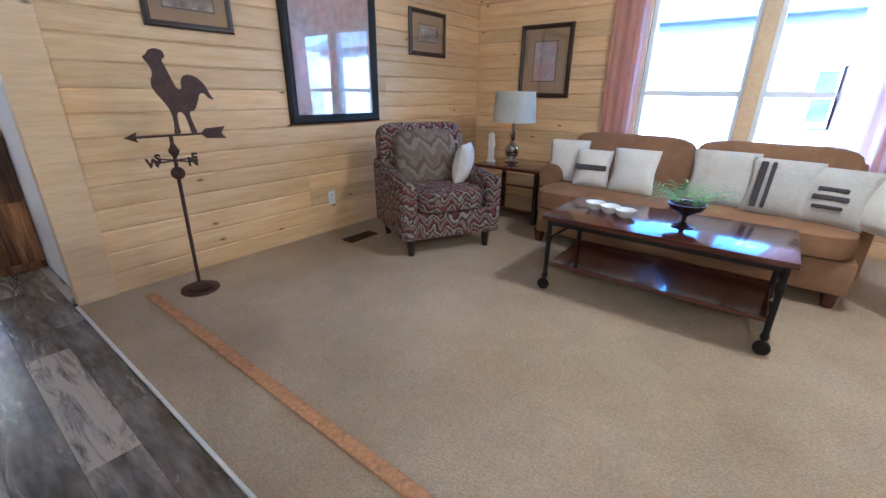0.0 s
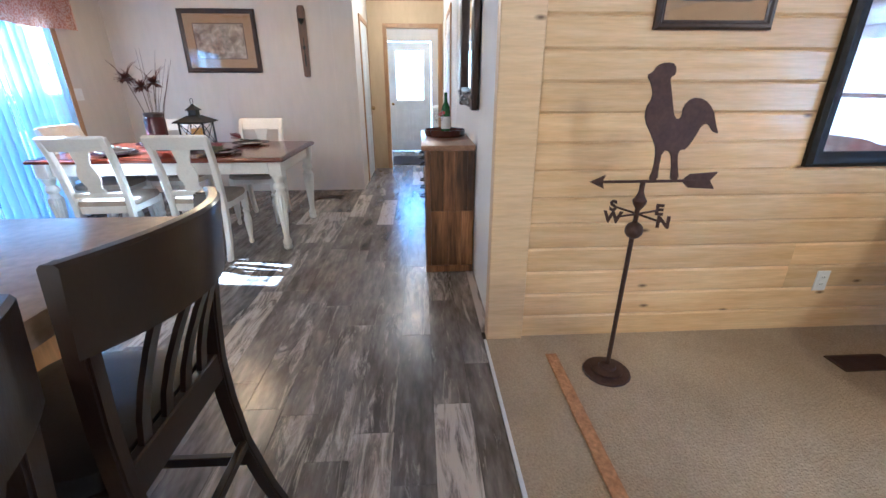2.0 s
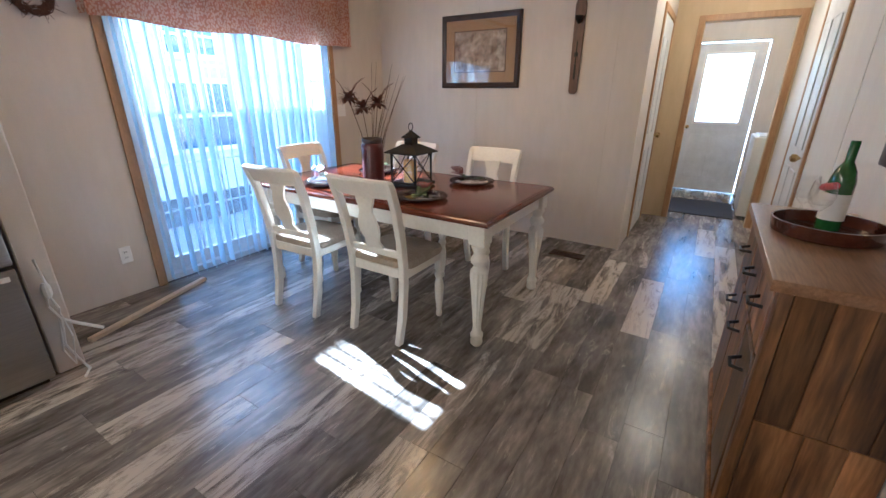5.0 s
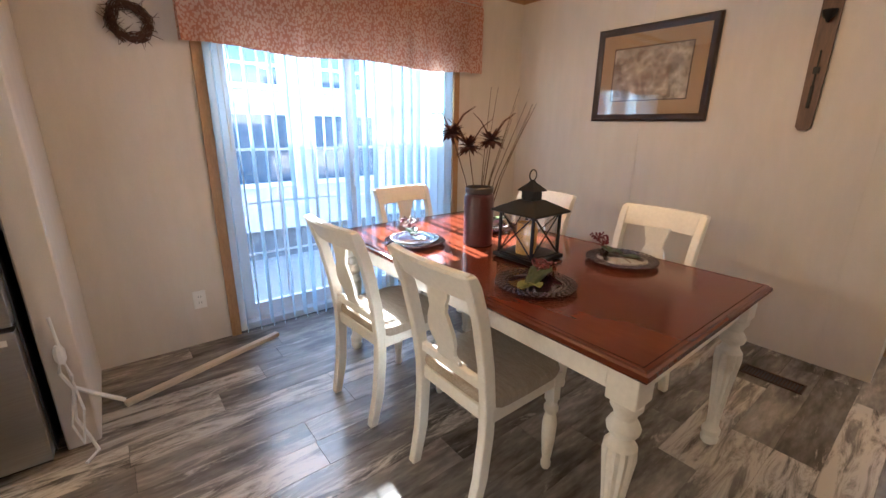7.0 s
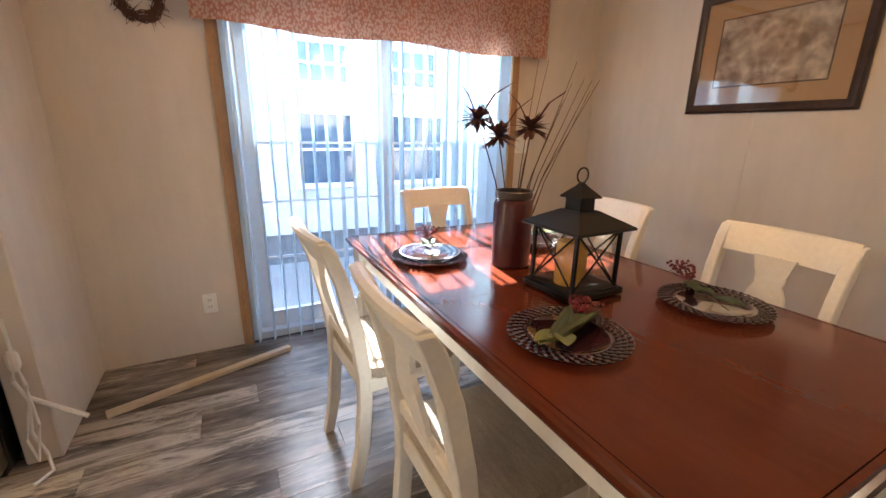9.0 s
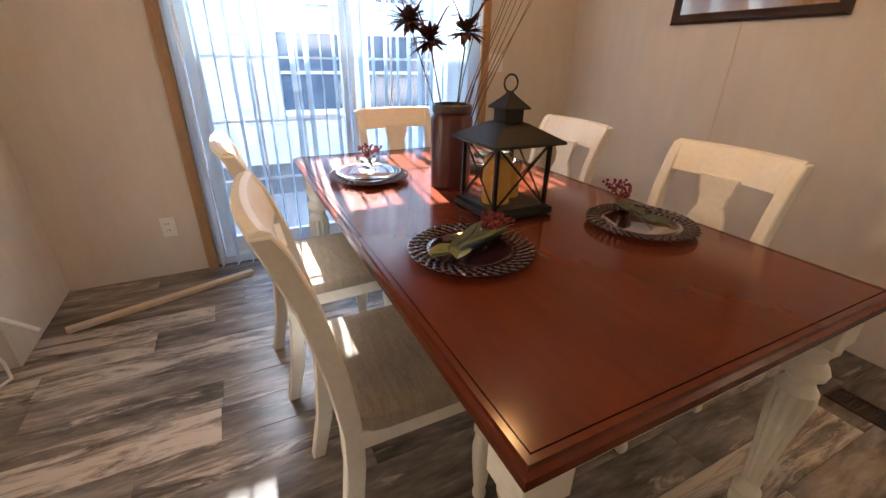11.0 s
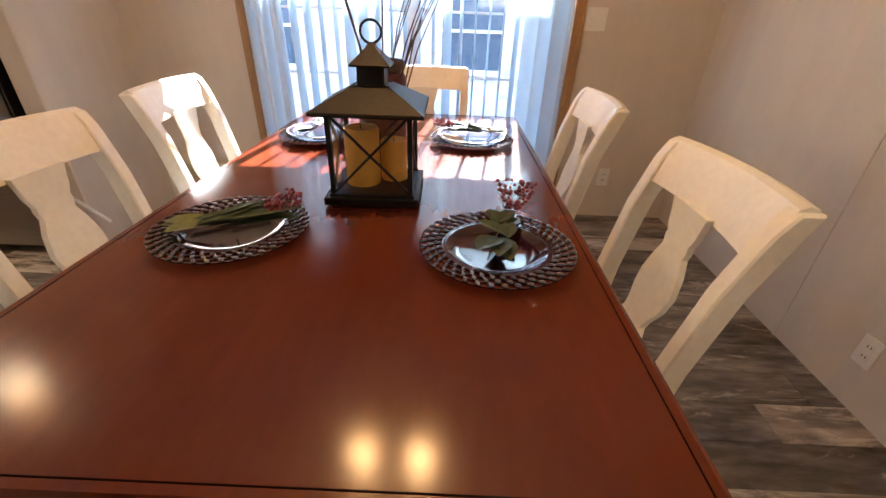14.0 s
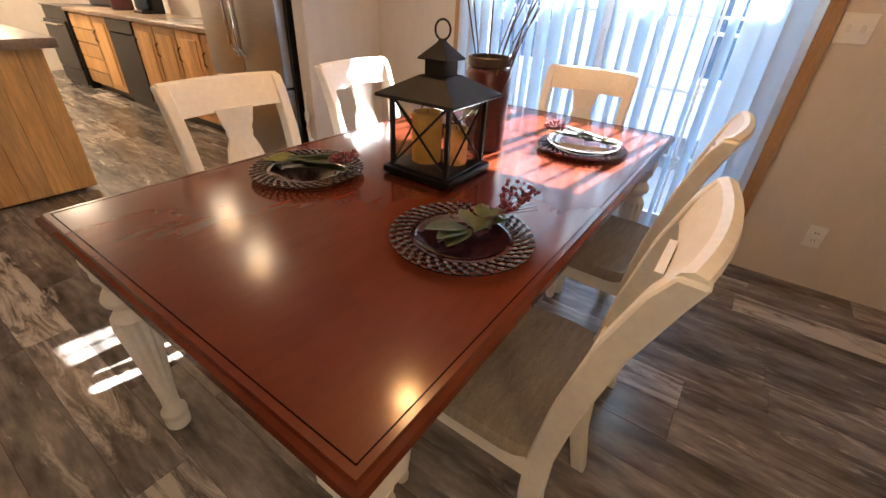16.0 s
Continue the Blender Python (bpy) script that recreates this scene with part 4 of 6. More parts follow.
# tall vase with feathers and reeds
vs = thing("tall_vase", "burgundy ceramic cylinder vase with a dark rim", "vase", pose(-4.69, -2.20, TZ))
part("vase_body", lathe([(0.070, 0), (0.076, 0.006), (0.077, 0.25), (0.070, 0.264), (0.066, 0.27), (0.060, 0.27), (0.058, 0.1), (0.01, 0.02)], 40), VASE, vs)
part("rim", lathe([(0.066, 0.268), (0.072, 0.276), (0.072, 0.298), (0.068, 0.302), (0.063, 0.30), (0.061, 0.27)], 40, ring=True), VRIM, vs, "dark brown rim")
rr = random.Random(11)
for i in range(9):
    st = thing("dried_reed", "thin dark dried reed standing in the vase", "dried flower", pose(-4.69, -2.20, TZ + 0.06), "reeds in the vase")
    dx, dy = -rr.uniform(0.16, 0.42), -rr.uniform(-0.10, 0.12)
    hh = rr.uniform(0.56, 0.74)
    b = Vector((rr.uniform(-0.035, 0.035), rr.uniform(-0.035, 0.035), 0))
    part("stalk", tube([b, b + Vector((dx * 0.35, dy * 0.35, hh * 0.45)), b + Vector((dx, dy, hh))], 0.0028, 6, r2=0.0010), STEM, st)
for dx, dy, hh, sd in ((0.10, 0.02, 0.44, 1), (-0.02, 0.05, 0.47, 2), (0.14, -0.06, 0.50, 3)):
    r2 = random.Random(sd)
    st = thing("feather_flower", "dark red feather flower on a thin stem", "dried flower", pose(-4.69, -2.20, TZ + 0.06), "feathers in the vase")
    part("stalk", tube([(0.01, 0, 0), (dx * 0.5, dy * 0.5, hh * 0.55), (dx, dy, hh)], 0.0025, 6), STEM, st)
    bm = bmesh.new()
    for i in range(80):
        a, e = r2.uniform(0, 6.28), r2.uniform(-0.5, 1.1)
        L = r2.uniform(0.05, 0.085)
        leaf(bm, (dx, dy, hh), (dx + L * math.cos(a) * math.cos(e), dy + L * math.sin(a) * math.cos(e), hh + L * math.sin(e)), 0.0085, 0.012)
    for i in range(3):
        a = r2.uniform(0, 6.28)
        tube([(dx, dy, hh), (dx + 0.06 * math.cos(a), dy + 0.06 * math.sin(a), hh + 0.09), (dx + 0.13 * math.cos(a), dy + 0.1 * math.sin(a), hh + 0.13)], 0.004, 5, bm=bm, r2=0.001)
    part("feather_tuft", bm, FEATHER, st)


# ---- hanging lights ----
ch = thing("chandelier", "brass wheel chandelier with clear glass and lit bulbs", "chandelier", pose(-4.72, -1.86, 0))
ring = lambda r, z, n=40: [(r * math.cos(2 * math.pi * i / n), r * math.sin(2 * math.pi * i / n), z) for i in range(n)]
for z in (1.94, 2.03):
    part("hoop", tube(ring(0.29, z), 0.008, 8, closed=True), BRASS, ch)
part("glass_drum", lathe([(0.281, 1.945), (0.283, 1.945), (0.283, 2.025), (0.281, 2.025)], 48, ring=True), PANE, ch)
for k in range(3):
    a = math.radians(60 * k)
    part("cross_arm", tube([(-0.29 * math.cos(a), -0.29 * math.sin(a), 1.945), (0.29 * math.cos(a), 0.29 * math.sin(a), 1.945)], 0.006, 8), BRASS, ch)
part("rod", tube([(0, 0, 1.945), (0, 0, 2.43)], 0.008, 8), BRASS, ch)
part("canopy", lathe([(0.06, H - 0.03), (0.065, H - 0.012), (0.065, H - 0.001)], 24), BRASS, ch)
for x, y in ((0.12, -0.03), (-0.12, -0.02)):
    sock = part("socket", lathe([(0.012, 1.945), (0.022, 1.95), (0.022, 1.985)], 14, (x, y, 0)), BRASS, ch)
    part("bulb", lathe([(0.012, 1.986), (0.026, 2.0), (0.034, 2.03), (0.030, 2.06), (0.014, 2.08)], 16, (x, y, 0)), BULB, sock)
    lamp(-4.72 + x, -1.86 + y, 1.92, CHAND_W, (1.0, 0.50, 0.17), 0.04)

# the living room and utility room fixtures are unseen, added to brighten those rooms
for x, y, w, label in ((-6.9, -0.2, HALL_W, "flush glass ceiling light in the hall"), (-2.4, -2.5, 0.7, "flush glass ceiling light before the refrigerator"), (-1.42, -2.78, 0.7, "flush glass ceiling light over the sink"), (1.3, -2.2, KITCH_W, "flush glass ceiling light over the kitchen"), (-8.7, -0.1, UTIL_FILL_W, "unseen flush glass ceiling light added as fill in the utility room"), (0.3, 2.3, LIV_FILL_W, "unseen flush glass ceiling light added as fill in the living room")):
    cl = thing("ceiling_light", label, "ceiling light", pose(x, y, H), "ceiling lights")
    part("ceiling_plate", lathe([(0.15, -0.03), (0.155, -0.02), (0.155, -0.001)], 28), BRASS, cl)
    part("diffuser", lathe([(0.02, -0.10), (0.09, -0.085), (0.135, -0.05), (0.145, -0.031)], 28), BULB_GLASS, cl).visible_shadow = False
    part("bulb", lathe([(0.006, -0.078), (0.02, -0.07), (0.024, -0.05), (0.012, -0.032)], 12), BULB, cl)
    lamp(x, y, H - 0.105, w, (1.0, 0.72, 0.44), 0.11)


# ---- pictures and wall things ----
def picture(name, w, h, border, m, frame_mat, mat_w, art, label, deep=0.03):
    """Framed print in local x and z, facing local -y."""
    p = thing(name, label, "picture", m)
    part("backing", boxes((-w / 2 + 0.01, w / 2 - 0.01, -0.008, 0.0, -h / 2 + 0.01, h / 2 - 0.01)), SUB, p)
    b = border
    prof = [(0, 0.0), (0, -deep * 0.6), (b * 0.25, -deep), (b * 0.55, -deep * 0.9), (b * 0.75, -deep * 0.6), (b, -deep * 0.5), (b, 0.0)]
    secs = []
    for sx, sz in ((-1, -1), (1, -1), (1, 1), (-1, 1), (-1, -1)):
        secs.append([(sx * (w / 2 - u), y, sz * (h / 2 - u)) for u, y in prof])
    bm = bmesh.new()
    rings = [[bm.verts.new(q) for q in s] for s in secs[:4]]
    for i in range(4):
        a, c = rings[i], rings[(i + 1) % 4]
        for k in range(len(prof)):
            bm.faces.new((a[k], a[(k + 1) % len(prof)], c[(k + 1) % len(prof)], c[k]))
    part("picture_frame", bm, frame_mat, p)
    iw, ih = w / 2 - b, h / 2 - b
    if mat_w:
        part("mat_board", boxes((-iw, iw, -0.011, -0.0085, -ih, ih)), MAT, p)
        part("fillet", boxes((-iw + mat_w - 0.008, iw - mat_w + 0.008, -0.0118, -0.0111, -ih + mat_w - 0.008, ih - mat_w + 0.008)), FRAME, p)
        part("print", boxes((-iw + mat_w, iw - mat_w, -0.0125, -0.0112, -ih + mat_w, ih - mat_w)), art, p)
    else:
        part("print", boxes((-iw, iw, -0.011, -0.0085, -ih, ih)), art, p)
    part("pane", boxes((-iw, iw, -0.0155, -0.014, -ih, ih)), PICTURE_GLASS, p).visible_shadow = False
    return p


FX = lambda y, z: pose(LX + 0.002, y, z, 0, 0, 90)
picture("framed_picture", 0.50, 0.40, 0.035, FX(1.225, 1.69), FRAME, 0.075, ART, "dark-framed print with a tan mat on the pine wall")
picture("framed_picture", 0.90, 1.10, 0.07, FX(2.262, 1.465), IRON, 0, ART2, "large black-framed glazed print on the pine wall", 0.04)
picture("framed_picture", 0.54, 0.40, 0.04, FX(3.415, 1.69), FRAME, 0.09, ART, "small brown-framed print on the pine wall")
picture("framed_picture", 0.57, 0.70, 0.045, pose(-2.035, SY - 0.002, 1.47), FRAME, 0.12, ART2, "brown-framed print above the end table lamp")
picture("framed_picture", 0.845, 0.655, 0.05, pose(WX + 0.006, -2.25, 1.74, 0, 0, 90), FRAME, 0.10, ART, "brown-framed animal print with a tan mat on the dining wall")

mi = thing("wall_mirror", "mirror in a thick dark rustic wood frame above the buffet", "mirror", pose(-4.08, HY - 0.001, 1.62))
part("mirror_glass", boxes((-0.33, 0.33, -0.018, -0.012, -0.37, 0.37)), MIRROR, mi)
part("backing", boxes((-0.36, 0.36, -0.011, 0, -0.42, 0.42)), SUB, mi)
for r in ((-0.44, -0.32, -0.05, -0.0115, -0.49, 0.49), (0.32, 0.44, -0.05, -0.0115, -0.49, 0.49), (-0.319, 0.319, -0.045, -0.0115, 0.36, 0.48), (-0.319, 0.319, -0.045, -0.0115, -0.48, -0.36)):
    part("frame_board", boxes(r, bev=0.008, seg=2), FRAME, mi)
rk = random.Random(8)
for i in range(14):
    bm = bmesh.new()
    bmesh.ops.create_icosphere(bm, subdivisions=2, radius=rk.uniform(0.012, 0.022), matrix=Matrix.Translation((-0.40 + 0.062 * i, -0.055, -0.42 + rk.uniform(-0.035, 0.035))) @ Matrix.Diagonal((1.2, 0.6, 0.9, 1)))
    for f in bm.faces:
        f.smooth = True
    part("pebble", bm, STEEL, mi)

th = thing("wall_plaque", "narrow brown wooden wall plaque with iron fittings", "wall decor", pose(WX + 0.001, -1.315, 1.36, 0, 0, 90))
part("board", prism([(-0.036, 0.02), (-0.02, 0.0), (0.02, 0.0), (0.036, 0.02), (0.042, 0.35), (0.045, 0.70), (0.03, 0.745), (-0.03, 0.745), (-0.045, 0.70), (-0.042, 0.35)], 0.018, pose(0, -0.009, 0), bev=0.002), PLAQUE, th)
part("ornament", boxes((-0.008, 0.008, -0.026, -0.018, 0.12, 0.24), (-0.004, 0.004, -0.024, -0.018, 0.24, 0.42), (-0.014, 0.014, -0.03, -0.018, 0.30, 0.335), bev=0.002), IRON, th)
part("bell", lathe([(0.006, 0.0), (0.012, 0.015), (0.026, 0.03), (0.034, 0.06)], 20, (0, -0.045, 0.55)), IRON, th)

wr = thing("twig_wreath", "small dark brown twig wreath on the wall", "wreath", pose(-3.43, PY + 0.03, 1.845))
rw = random.Random(6)
bm = bmesh.new()
for k in range(26):
    ph, r0 = rw.uniform(0, 6.28), rw.uniform(0.055, 0.095)
    pts = []
    for i in range(18):
        a = ph + i * 0.33
        r = r0 + 0.012 * math.sin(3 * a + ph)
        pts.append((r * math.cos(a), 0.012 * math.sin(5 * a + ph) - 0.005, r * math.sin(a)))
    tube(pts, 0.0028, 5, bm=bm)
for k in range(150):
    a, r = rw.uniform(0, 6.28), rw.uniform(0.06, 0.10)
    q = Vector((r * math.cos(a), rw.uniform(-0.02, 0.015), r * math.sin(a)))
    tube([q, q + Vector((rw.uniform(-0.05, 0.05), rw.uniform(-0.02, 0.01), rw.uniform(-0.05, 0.05)))], 0.002, 4, bm=bm, r2=0.0008)
part("twig_ring", bm, TWIG, wr)


def outlet(name, m, label, switch=False):
    o = thing(name, label, "outlet" if not switch else "switch", m)
    part("cover_plate", boxes((-0.036 if not switch else -0.06, 0.036 if not switch else 0.06, -0.006, 0, -0.058, 0.058), bev=0.002), WHITE, o)
    if switch:
        for x in (-0.025, 0.025):
            part("toggle", boxes((x - 0.006, x + 0.006, -0.016, -0.006, -0.012, 0.012), bev=0.002), WHITE, o)
    else:
        for z in (-0.02, 0.02):
            s = part("socket", boxes((-0.016, 0.016, -0.008, -0.006, z - 0.014, z + 0.014), bev=0.0009), WHITE, o)
            part("slot", boxes((-0.008, -0.005, -0.0086, -0.008, z - 0.004, z + 0.006), (0.005, 0.008, -0.0086, -0.008, z - 0.004, z + 0.006)), DGREY, s)


outlet("wall_outlet", pose(-3.534, PY + 0.0, 0.30, 0, 0, 180), "white duplex outlet beside the patio door")
outlet("wall_outlet", pose(-5.93, PY, 0.28, 0, 0, 180), "white duplex outlet in the dining corner")
outlet("wall_outlet", pose(WX, -1.93, 0.225, 0, 0, 90), "white duplex outlet low on the dining wall")
outlet("wall_outlet", pose(LX + 0.001, 2.13, 0.30, 0, 0, 90), "white duplex outlet on the pine wall")
outlet("light_switch", pose(-5.69, PY, 1.19, 0, 0, 180), "white double light switch beside the patio door", True)


def vent(x, y, w, d, label):
    v = thing("floor_vent", label, "vent", pose(x, y, 0.0))
    part("vent_frame", boxes((-w / 2, w / 2, -d / 2, -d / 2 + 0.012, 0, 0.007), (-w / 2, w / 2, d / 2 - 0.012, d / 2, 0, 0.007), (-w / 2, -w / 2 + 0.012, -d / 2 + 0.012, d / 2 - 0.012, 0, 0.007), (w / 2 - 0.012, w / 2, -d / 2 + 0.012, d / 2 - 0.012, 0, 0.007)), RUST, v)
    part("backing", boxes((-w / 2 + 0.012, w / 2 - 0.012, -d / 2 + 0.012, d / 2 - 0.012, 0, 0.002)), DGREY, v)
    n = int(max(w, d) / 0.016)
    for i in range(n):
        if d > w:
            y0 = -d / 2 + 0.014 + i * (d - 0.028) / n
            part("slat", boxes((-w / 2 + 0.012, w / 2 - 0.012, y0, y0 + 0.006, 0.002, 0.006)), RUST, v)
        else:
            x0 = -w / 2 + 0.014 + i * (w - 0.028) / n
            part("slat", boxes((x0, x0 + 0.006, -d / 2 + 0.012, d / 2 - 0.012, 0.002, 0.006)), RUST, v)
    return v


vent(-5.99, -1.10, 0.12, 0.30, "brown slotted metal floor vent in the vinyl floor")
vent(-2.55, 2.15, 0.12, 0.30, "brown metal floor vent in the carpet").location.z = 0.006

single("trim_stick", boxes((-0.44, 0.44, -0.019, 0.019, 0.0, 0.026), bev=0.003), PALE, "loose pale wood trim stick lying on the floor", "wood stick", pose(-3.51, -3.16, 0.0, 0, 0, 199) @ pose(0, 0, 0))

# ---- buffet ----
bf = thing("buffet_cabinet", "rustic mixed-wood buffet cabinet with knotty drawers", "cabinet", pose(-4.21, 0.20, 0))
bw, bd = 0.46, 0.165
part("carcass", boxes((-bw + 0.03, bw - 0.018, -bd + 0.03, bd, 0.05, 0.875)), FRAME, bf)
part("countertop", boxes((-bw - 0.025, bw + 0.025, -bd - 0.03, bd, 0.875, 0.912), bev=0.008, seg=2), WALNUT_TOP, bf, "worn plank top")
part("plinth", boxes((-bw - 0.01, bw + 0.012, -bd - 0.01, bd, 0.0, 0.05), bev=0.005), WALNUT, bf)
for sgn in (1, -1):
    for z0, z1, cuts in ((0.052, 0.46, (0.0, 0.12, 0.215, 0.30)), (0.462, 0.873, (0.0, 0.085, 0.165, 0.25, 0.30))):
        for a, b in zip(cuts, cuts[1:]):
            part("side_board", boxes((sgn * bw - 0.018, sgn * bw + 0.004, -bd + 0.03 + a, min(-bd + 0.03 + b - 0.001, bd), z0, z1), bev=0.002), WALNUT, bf)
for sgn in (-1, 1):
    part("corner_post", boxes((sgn * (bw - 0.02) - 0.025, sgn * (bw - 0.02) + 0.025, -bd - 0.004, -bd + 0.029, 0.05, 0.874), bev=0.008, seg=2), WALNUT, bf)
for i in range(3):
    x0 = -bw + 0.05 + i * 0.275
    for z0, z1 in ((0.64, 0.85), (0.08, 0.62)):
        dr = part("drawer" if z0 > 0.5 else "door", boxes((x0, x0 + 0.265, -bd - 0.006, -bd + 0.028, z0, z1), bev=0.006), WALNUT, bf)
        part("pull", tube([(x0 + 0.09, -bd - 0.004, z1 - 0.09), (x0 + 0.11, -bd - 0.04, z1 - 0.095), (x0 + 0.16, -bd - 0.04, z1 - 0.095), (x0 + 0.18, -bd - 0.004, z1 - 0.09)], 0.006, 8), IRON, dr)
tr = thing("round_tray", "dark round wooden tray on the buffet", "tray", pose(-4.27, 0.19, 0.912))
part("tray_body", lathe([(0.14, 0), (0.15, 0.006), (0.157, 0.05), (0.150, 0.05), (0.145, 0.012), (0.01, 0.010)], 36), MAHOG, tr)
wb = thing("wine_bottle", "green wine bottle with a red and white label", "bottle", pose(-4.31, 0.20, 0.922))
part("bottle_body", lathe([(0.030, 0), (0.036, 0.006), (0.036, 0.17), (0.028, 0.205), (0.013, 0.235), (0.013, 0.30), (0.011, 0.302)], 24), GREEN, wb)
part("bottle_label", lathe([(0.0362, 0.04), (0.0366, 0.04), (0.0366, 0.13), (0.0362, 0.13)], 24, ring=True), WHITE, wb)
part("ribbon", tube([(-0.04, -0.02, 0.15), (0, -0.042, 0.145), (0.045, -0.02, 0.16)], 0.012, 8), REDP, wb)
for dx, dy in ((0.07, -0.05), (-0.04, -0.075)):
    wg = thing("wine_glass", "clear stemmed wine glass on the tray", "glass", pose(-4.27 + dx, 0.19 + dy, 0.922), "glasses on the tray")
    part("glass_body", lathe([(0.032, 0), (0.004, 0.006), (0.004, 0.08), (0.03, 0.11), (0.036, 0.14), (0.030, 0.18), (0.029, 0.18), (0.034, 0.14), (0.02, 0.105)], 20), PANE, wg)


# ---- rooster weathervane ----
wv = thing("rooster_weathervane", "brown iron rooster weathervane on a floor stand", "weathervane", pose(-2.55, 0.86, 0.006))
part("base", lathe([(0.105, 0), (0.108, 0.006), (0.105, 0.014), (0.07, 0.018), (0.072, 0.03), (0.04, 0.036), (0.035, 0.046), (0.014, 0.052)], 32), RUST, wv)
part("pole", tube([(0, 0, 0.05), (0, 0.01, 0.70), (0, 0.015, 0.92)], 0.010, 10), RUST, wv)
bm = bmesh.new()
bmesh.ops.create_uvsphere(bm, u_segments=18, v_segments=12, radius=0.036, matrix=Matrix.Translation((0, 0.012, 0.715)))
for f in bm.faces:
    f.smooth = True
part("ball", bm, RUST, wv)
part("spindle", lathe([(0.008, 0.80), (0.024, 0.825), (0.028, 0.84), (0.016, 0.86), (0.006, 0.89)], 14, (0, 0.015, 0)), RUST, wv)
part("arrow_shaft", tube([(0, -0.17, 0.918), (0, 0.24, 0.918)], 0.006, 8), RUST, wv)
part("arrow_head", prism([(-0.20, 0.918), (-0.14, 0.945), (-0.15, 0.918), (-0.14, 0.891)], 0.007, pose(0, 0, 0, 0, 0, 90)), RUST, wv)
part("arrow_tail", prism([(0.17, 0.918), (0.20, 0.945), (0.31, 0.952), (0.285, 0.918), (0.31, 0.884), (0.20, 0.891)], 0.007, pose(0, 0, 0, 0, 0, 90)), RUST, wv)
for k, ch_ in enumerate("NESW"):
    a = math.radians(90 * k + 20)
    e = Vector((0.115 * math.cos(a), 0.115 * math.sin(a) + 0.01, 0.785))
    part("direction_arm", tube([(0, 0.015, 0.785), e], 0.0045, 6), RUST, wv)
    cu = bpy.data.curves.new("letter", "FONT")
    cu.body, cu.size, cu.extrude, cu.align_x, cu.align_y = ch_, 0.062, 0.003, "CENTER", "CENTER"
    cu.offset = 0.003
    cu.materials.append(RUST)
    lt = new("letter", cu)
    lt.parent = wv
    lt.matrix_basis = pose(e.x * 1.1, e.y * 1.1, e.z, 90, 0, 70)
roost = [(130, 100), (150, 92), (165, 70), (195, 62), (228, 68), (236, 98), (215, 108), (228, 140), (245, 190), (262, 234), (290, 236), (288, 195), (315, 168), (360, 172), (405, 205), (428, 258), (447, 285), (420, 276), (398, 250), (372, 255), (358, 290), (332, 335), (300, 338), (310, 390), (328, 440), (294, 445), (290, 400), (274, 341), (238, 338), (236, 400), (242, 440), (204, 445), (218, 400), (214, 335), (188, 290), (150, 240), (146, 200), (166, 168), (154, 130)]
for _ in range(1):
    roost = [(0.75 * a + 0.25 * c, 0.75 * b + 0.25 * d) if k == 0 else (0.25 * a + 0.75 * c, 0.25 * b + 0.75 * d) for (a, b), (c, d) in zip(roost, roost[1:] + roost[:1]) for k in (0, 1)]
bm = prism([((x - 136) * 0.00100 - 0.035, 0.918 + (445 - z) * 0.00112) for x, z in roost], 0.008, pose(0, 0, 0, 0, 0, 90))
part("rooster_plate", bm, RUST, wv)


# ---- living room ----
def pillow(x, y, z, w, h, rx, rz, material, label, bar=None):
    w, h = w * 0.78, h * 0.88
    p = thing("throw_pillow", label, "pillow", pose(x, y, z, rx, 0, rz), "sofa pillows")
    bm = bmesh.new()
    u = 16
    for side in (-1, 1):
        g = [[bm.verts.new((w * (i / u - 0.5) * (1 - 0.10 * (1 - abs(2 * j / u - 1)) ** 1.0 * abs(2 * i / u - 1) ** 2), side * 0.075 * (max(0, (1 - (2 * i / u - 1) ** 2) * (1 - (2 * j / u - 1) ** 2)) ** 0.45), h * (j / u) * 1.0)) for i in range(u + 1)] for j in range(u + 1)]
        for j in range(u):
            for i in range(u):
                bm.faces.new((g[j][i], g[j][i + 1], g[j + 1][i + 1], g[j + 1][i])).smooth = True
    bmesh.ops.remove_doubles(bm, verts=bm.verts[:], dist=0.0015)
    part("cover", bm, material, p)
    if bar:
        for z0, z1, x0, x1 in bar:
            part("print_band", boxes((x0 * w, x1 * w, -0.082, -0.066, z0 * h, z1 * h), bev=0.004), DARKBAR, p)
    return p


so = thing("sofa", "tan suede three-seat sofa with rolled arms under the windows", "sofa", pose(-0.43, 3.44, 0.006))
sw = 1.06
part("base_frame", boxes((-sw + 0.14, sw - 0.08, -0.46, 0.46, 0.10, 0.30), bev=0.02, seg=2), TAN, so)
for s in (-1, 1):
    bm = boxes((s * (sw - 0.09) - 0.08, s * (sw - 0.09) + 0.08, -0.14, 0.46, 0.10, 0.50), bev=0.03, seg=2)
    tube([(s * (sw - 0.09), -0.16, 0.50), (s * (sw - 0.09), 0.42, 0.52)], 0.10, 16, bm=bm)
    part("arm", bm, TAN, so)
for s in (-1, 1):
    bm = bmesh.new()
    puff(bm, s * 0.48, -0.06, 0.38, 0.485, 0.46, 0.085, 0.3, 32, 10)
    part("seat_cushion", bm, TAN, so)
    bm = bmesh.new()
    puff(bm, s * 0.48, 0.0, 0.0, 0.485, 0.12, 0.24, 0.36, 32, 12, m=pose(0, 0.33, 0.60, -10))
    part("back_cushion", bm, TAN, so)
part("back_frame", boxes((-sw + 0.06, sw - 0.06, 0.40, 0.50, 0.12, 0.74), bev=0.03, seg=2), TAN, so)
for s in (-1, 1):
    for y in (-0.38, 0.40):
        part("foot", lathe([(0.03, 0), (0.04, 0.05), (0.045, 0.10)], 12, (s * (sw - 0.14), y, 0)), MAHOG, so)
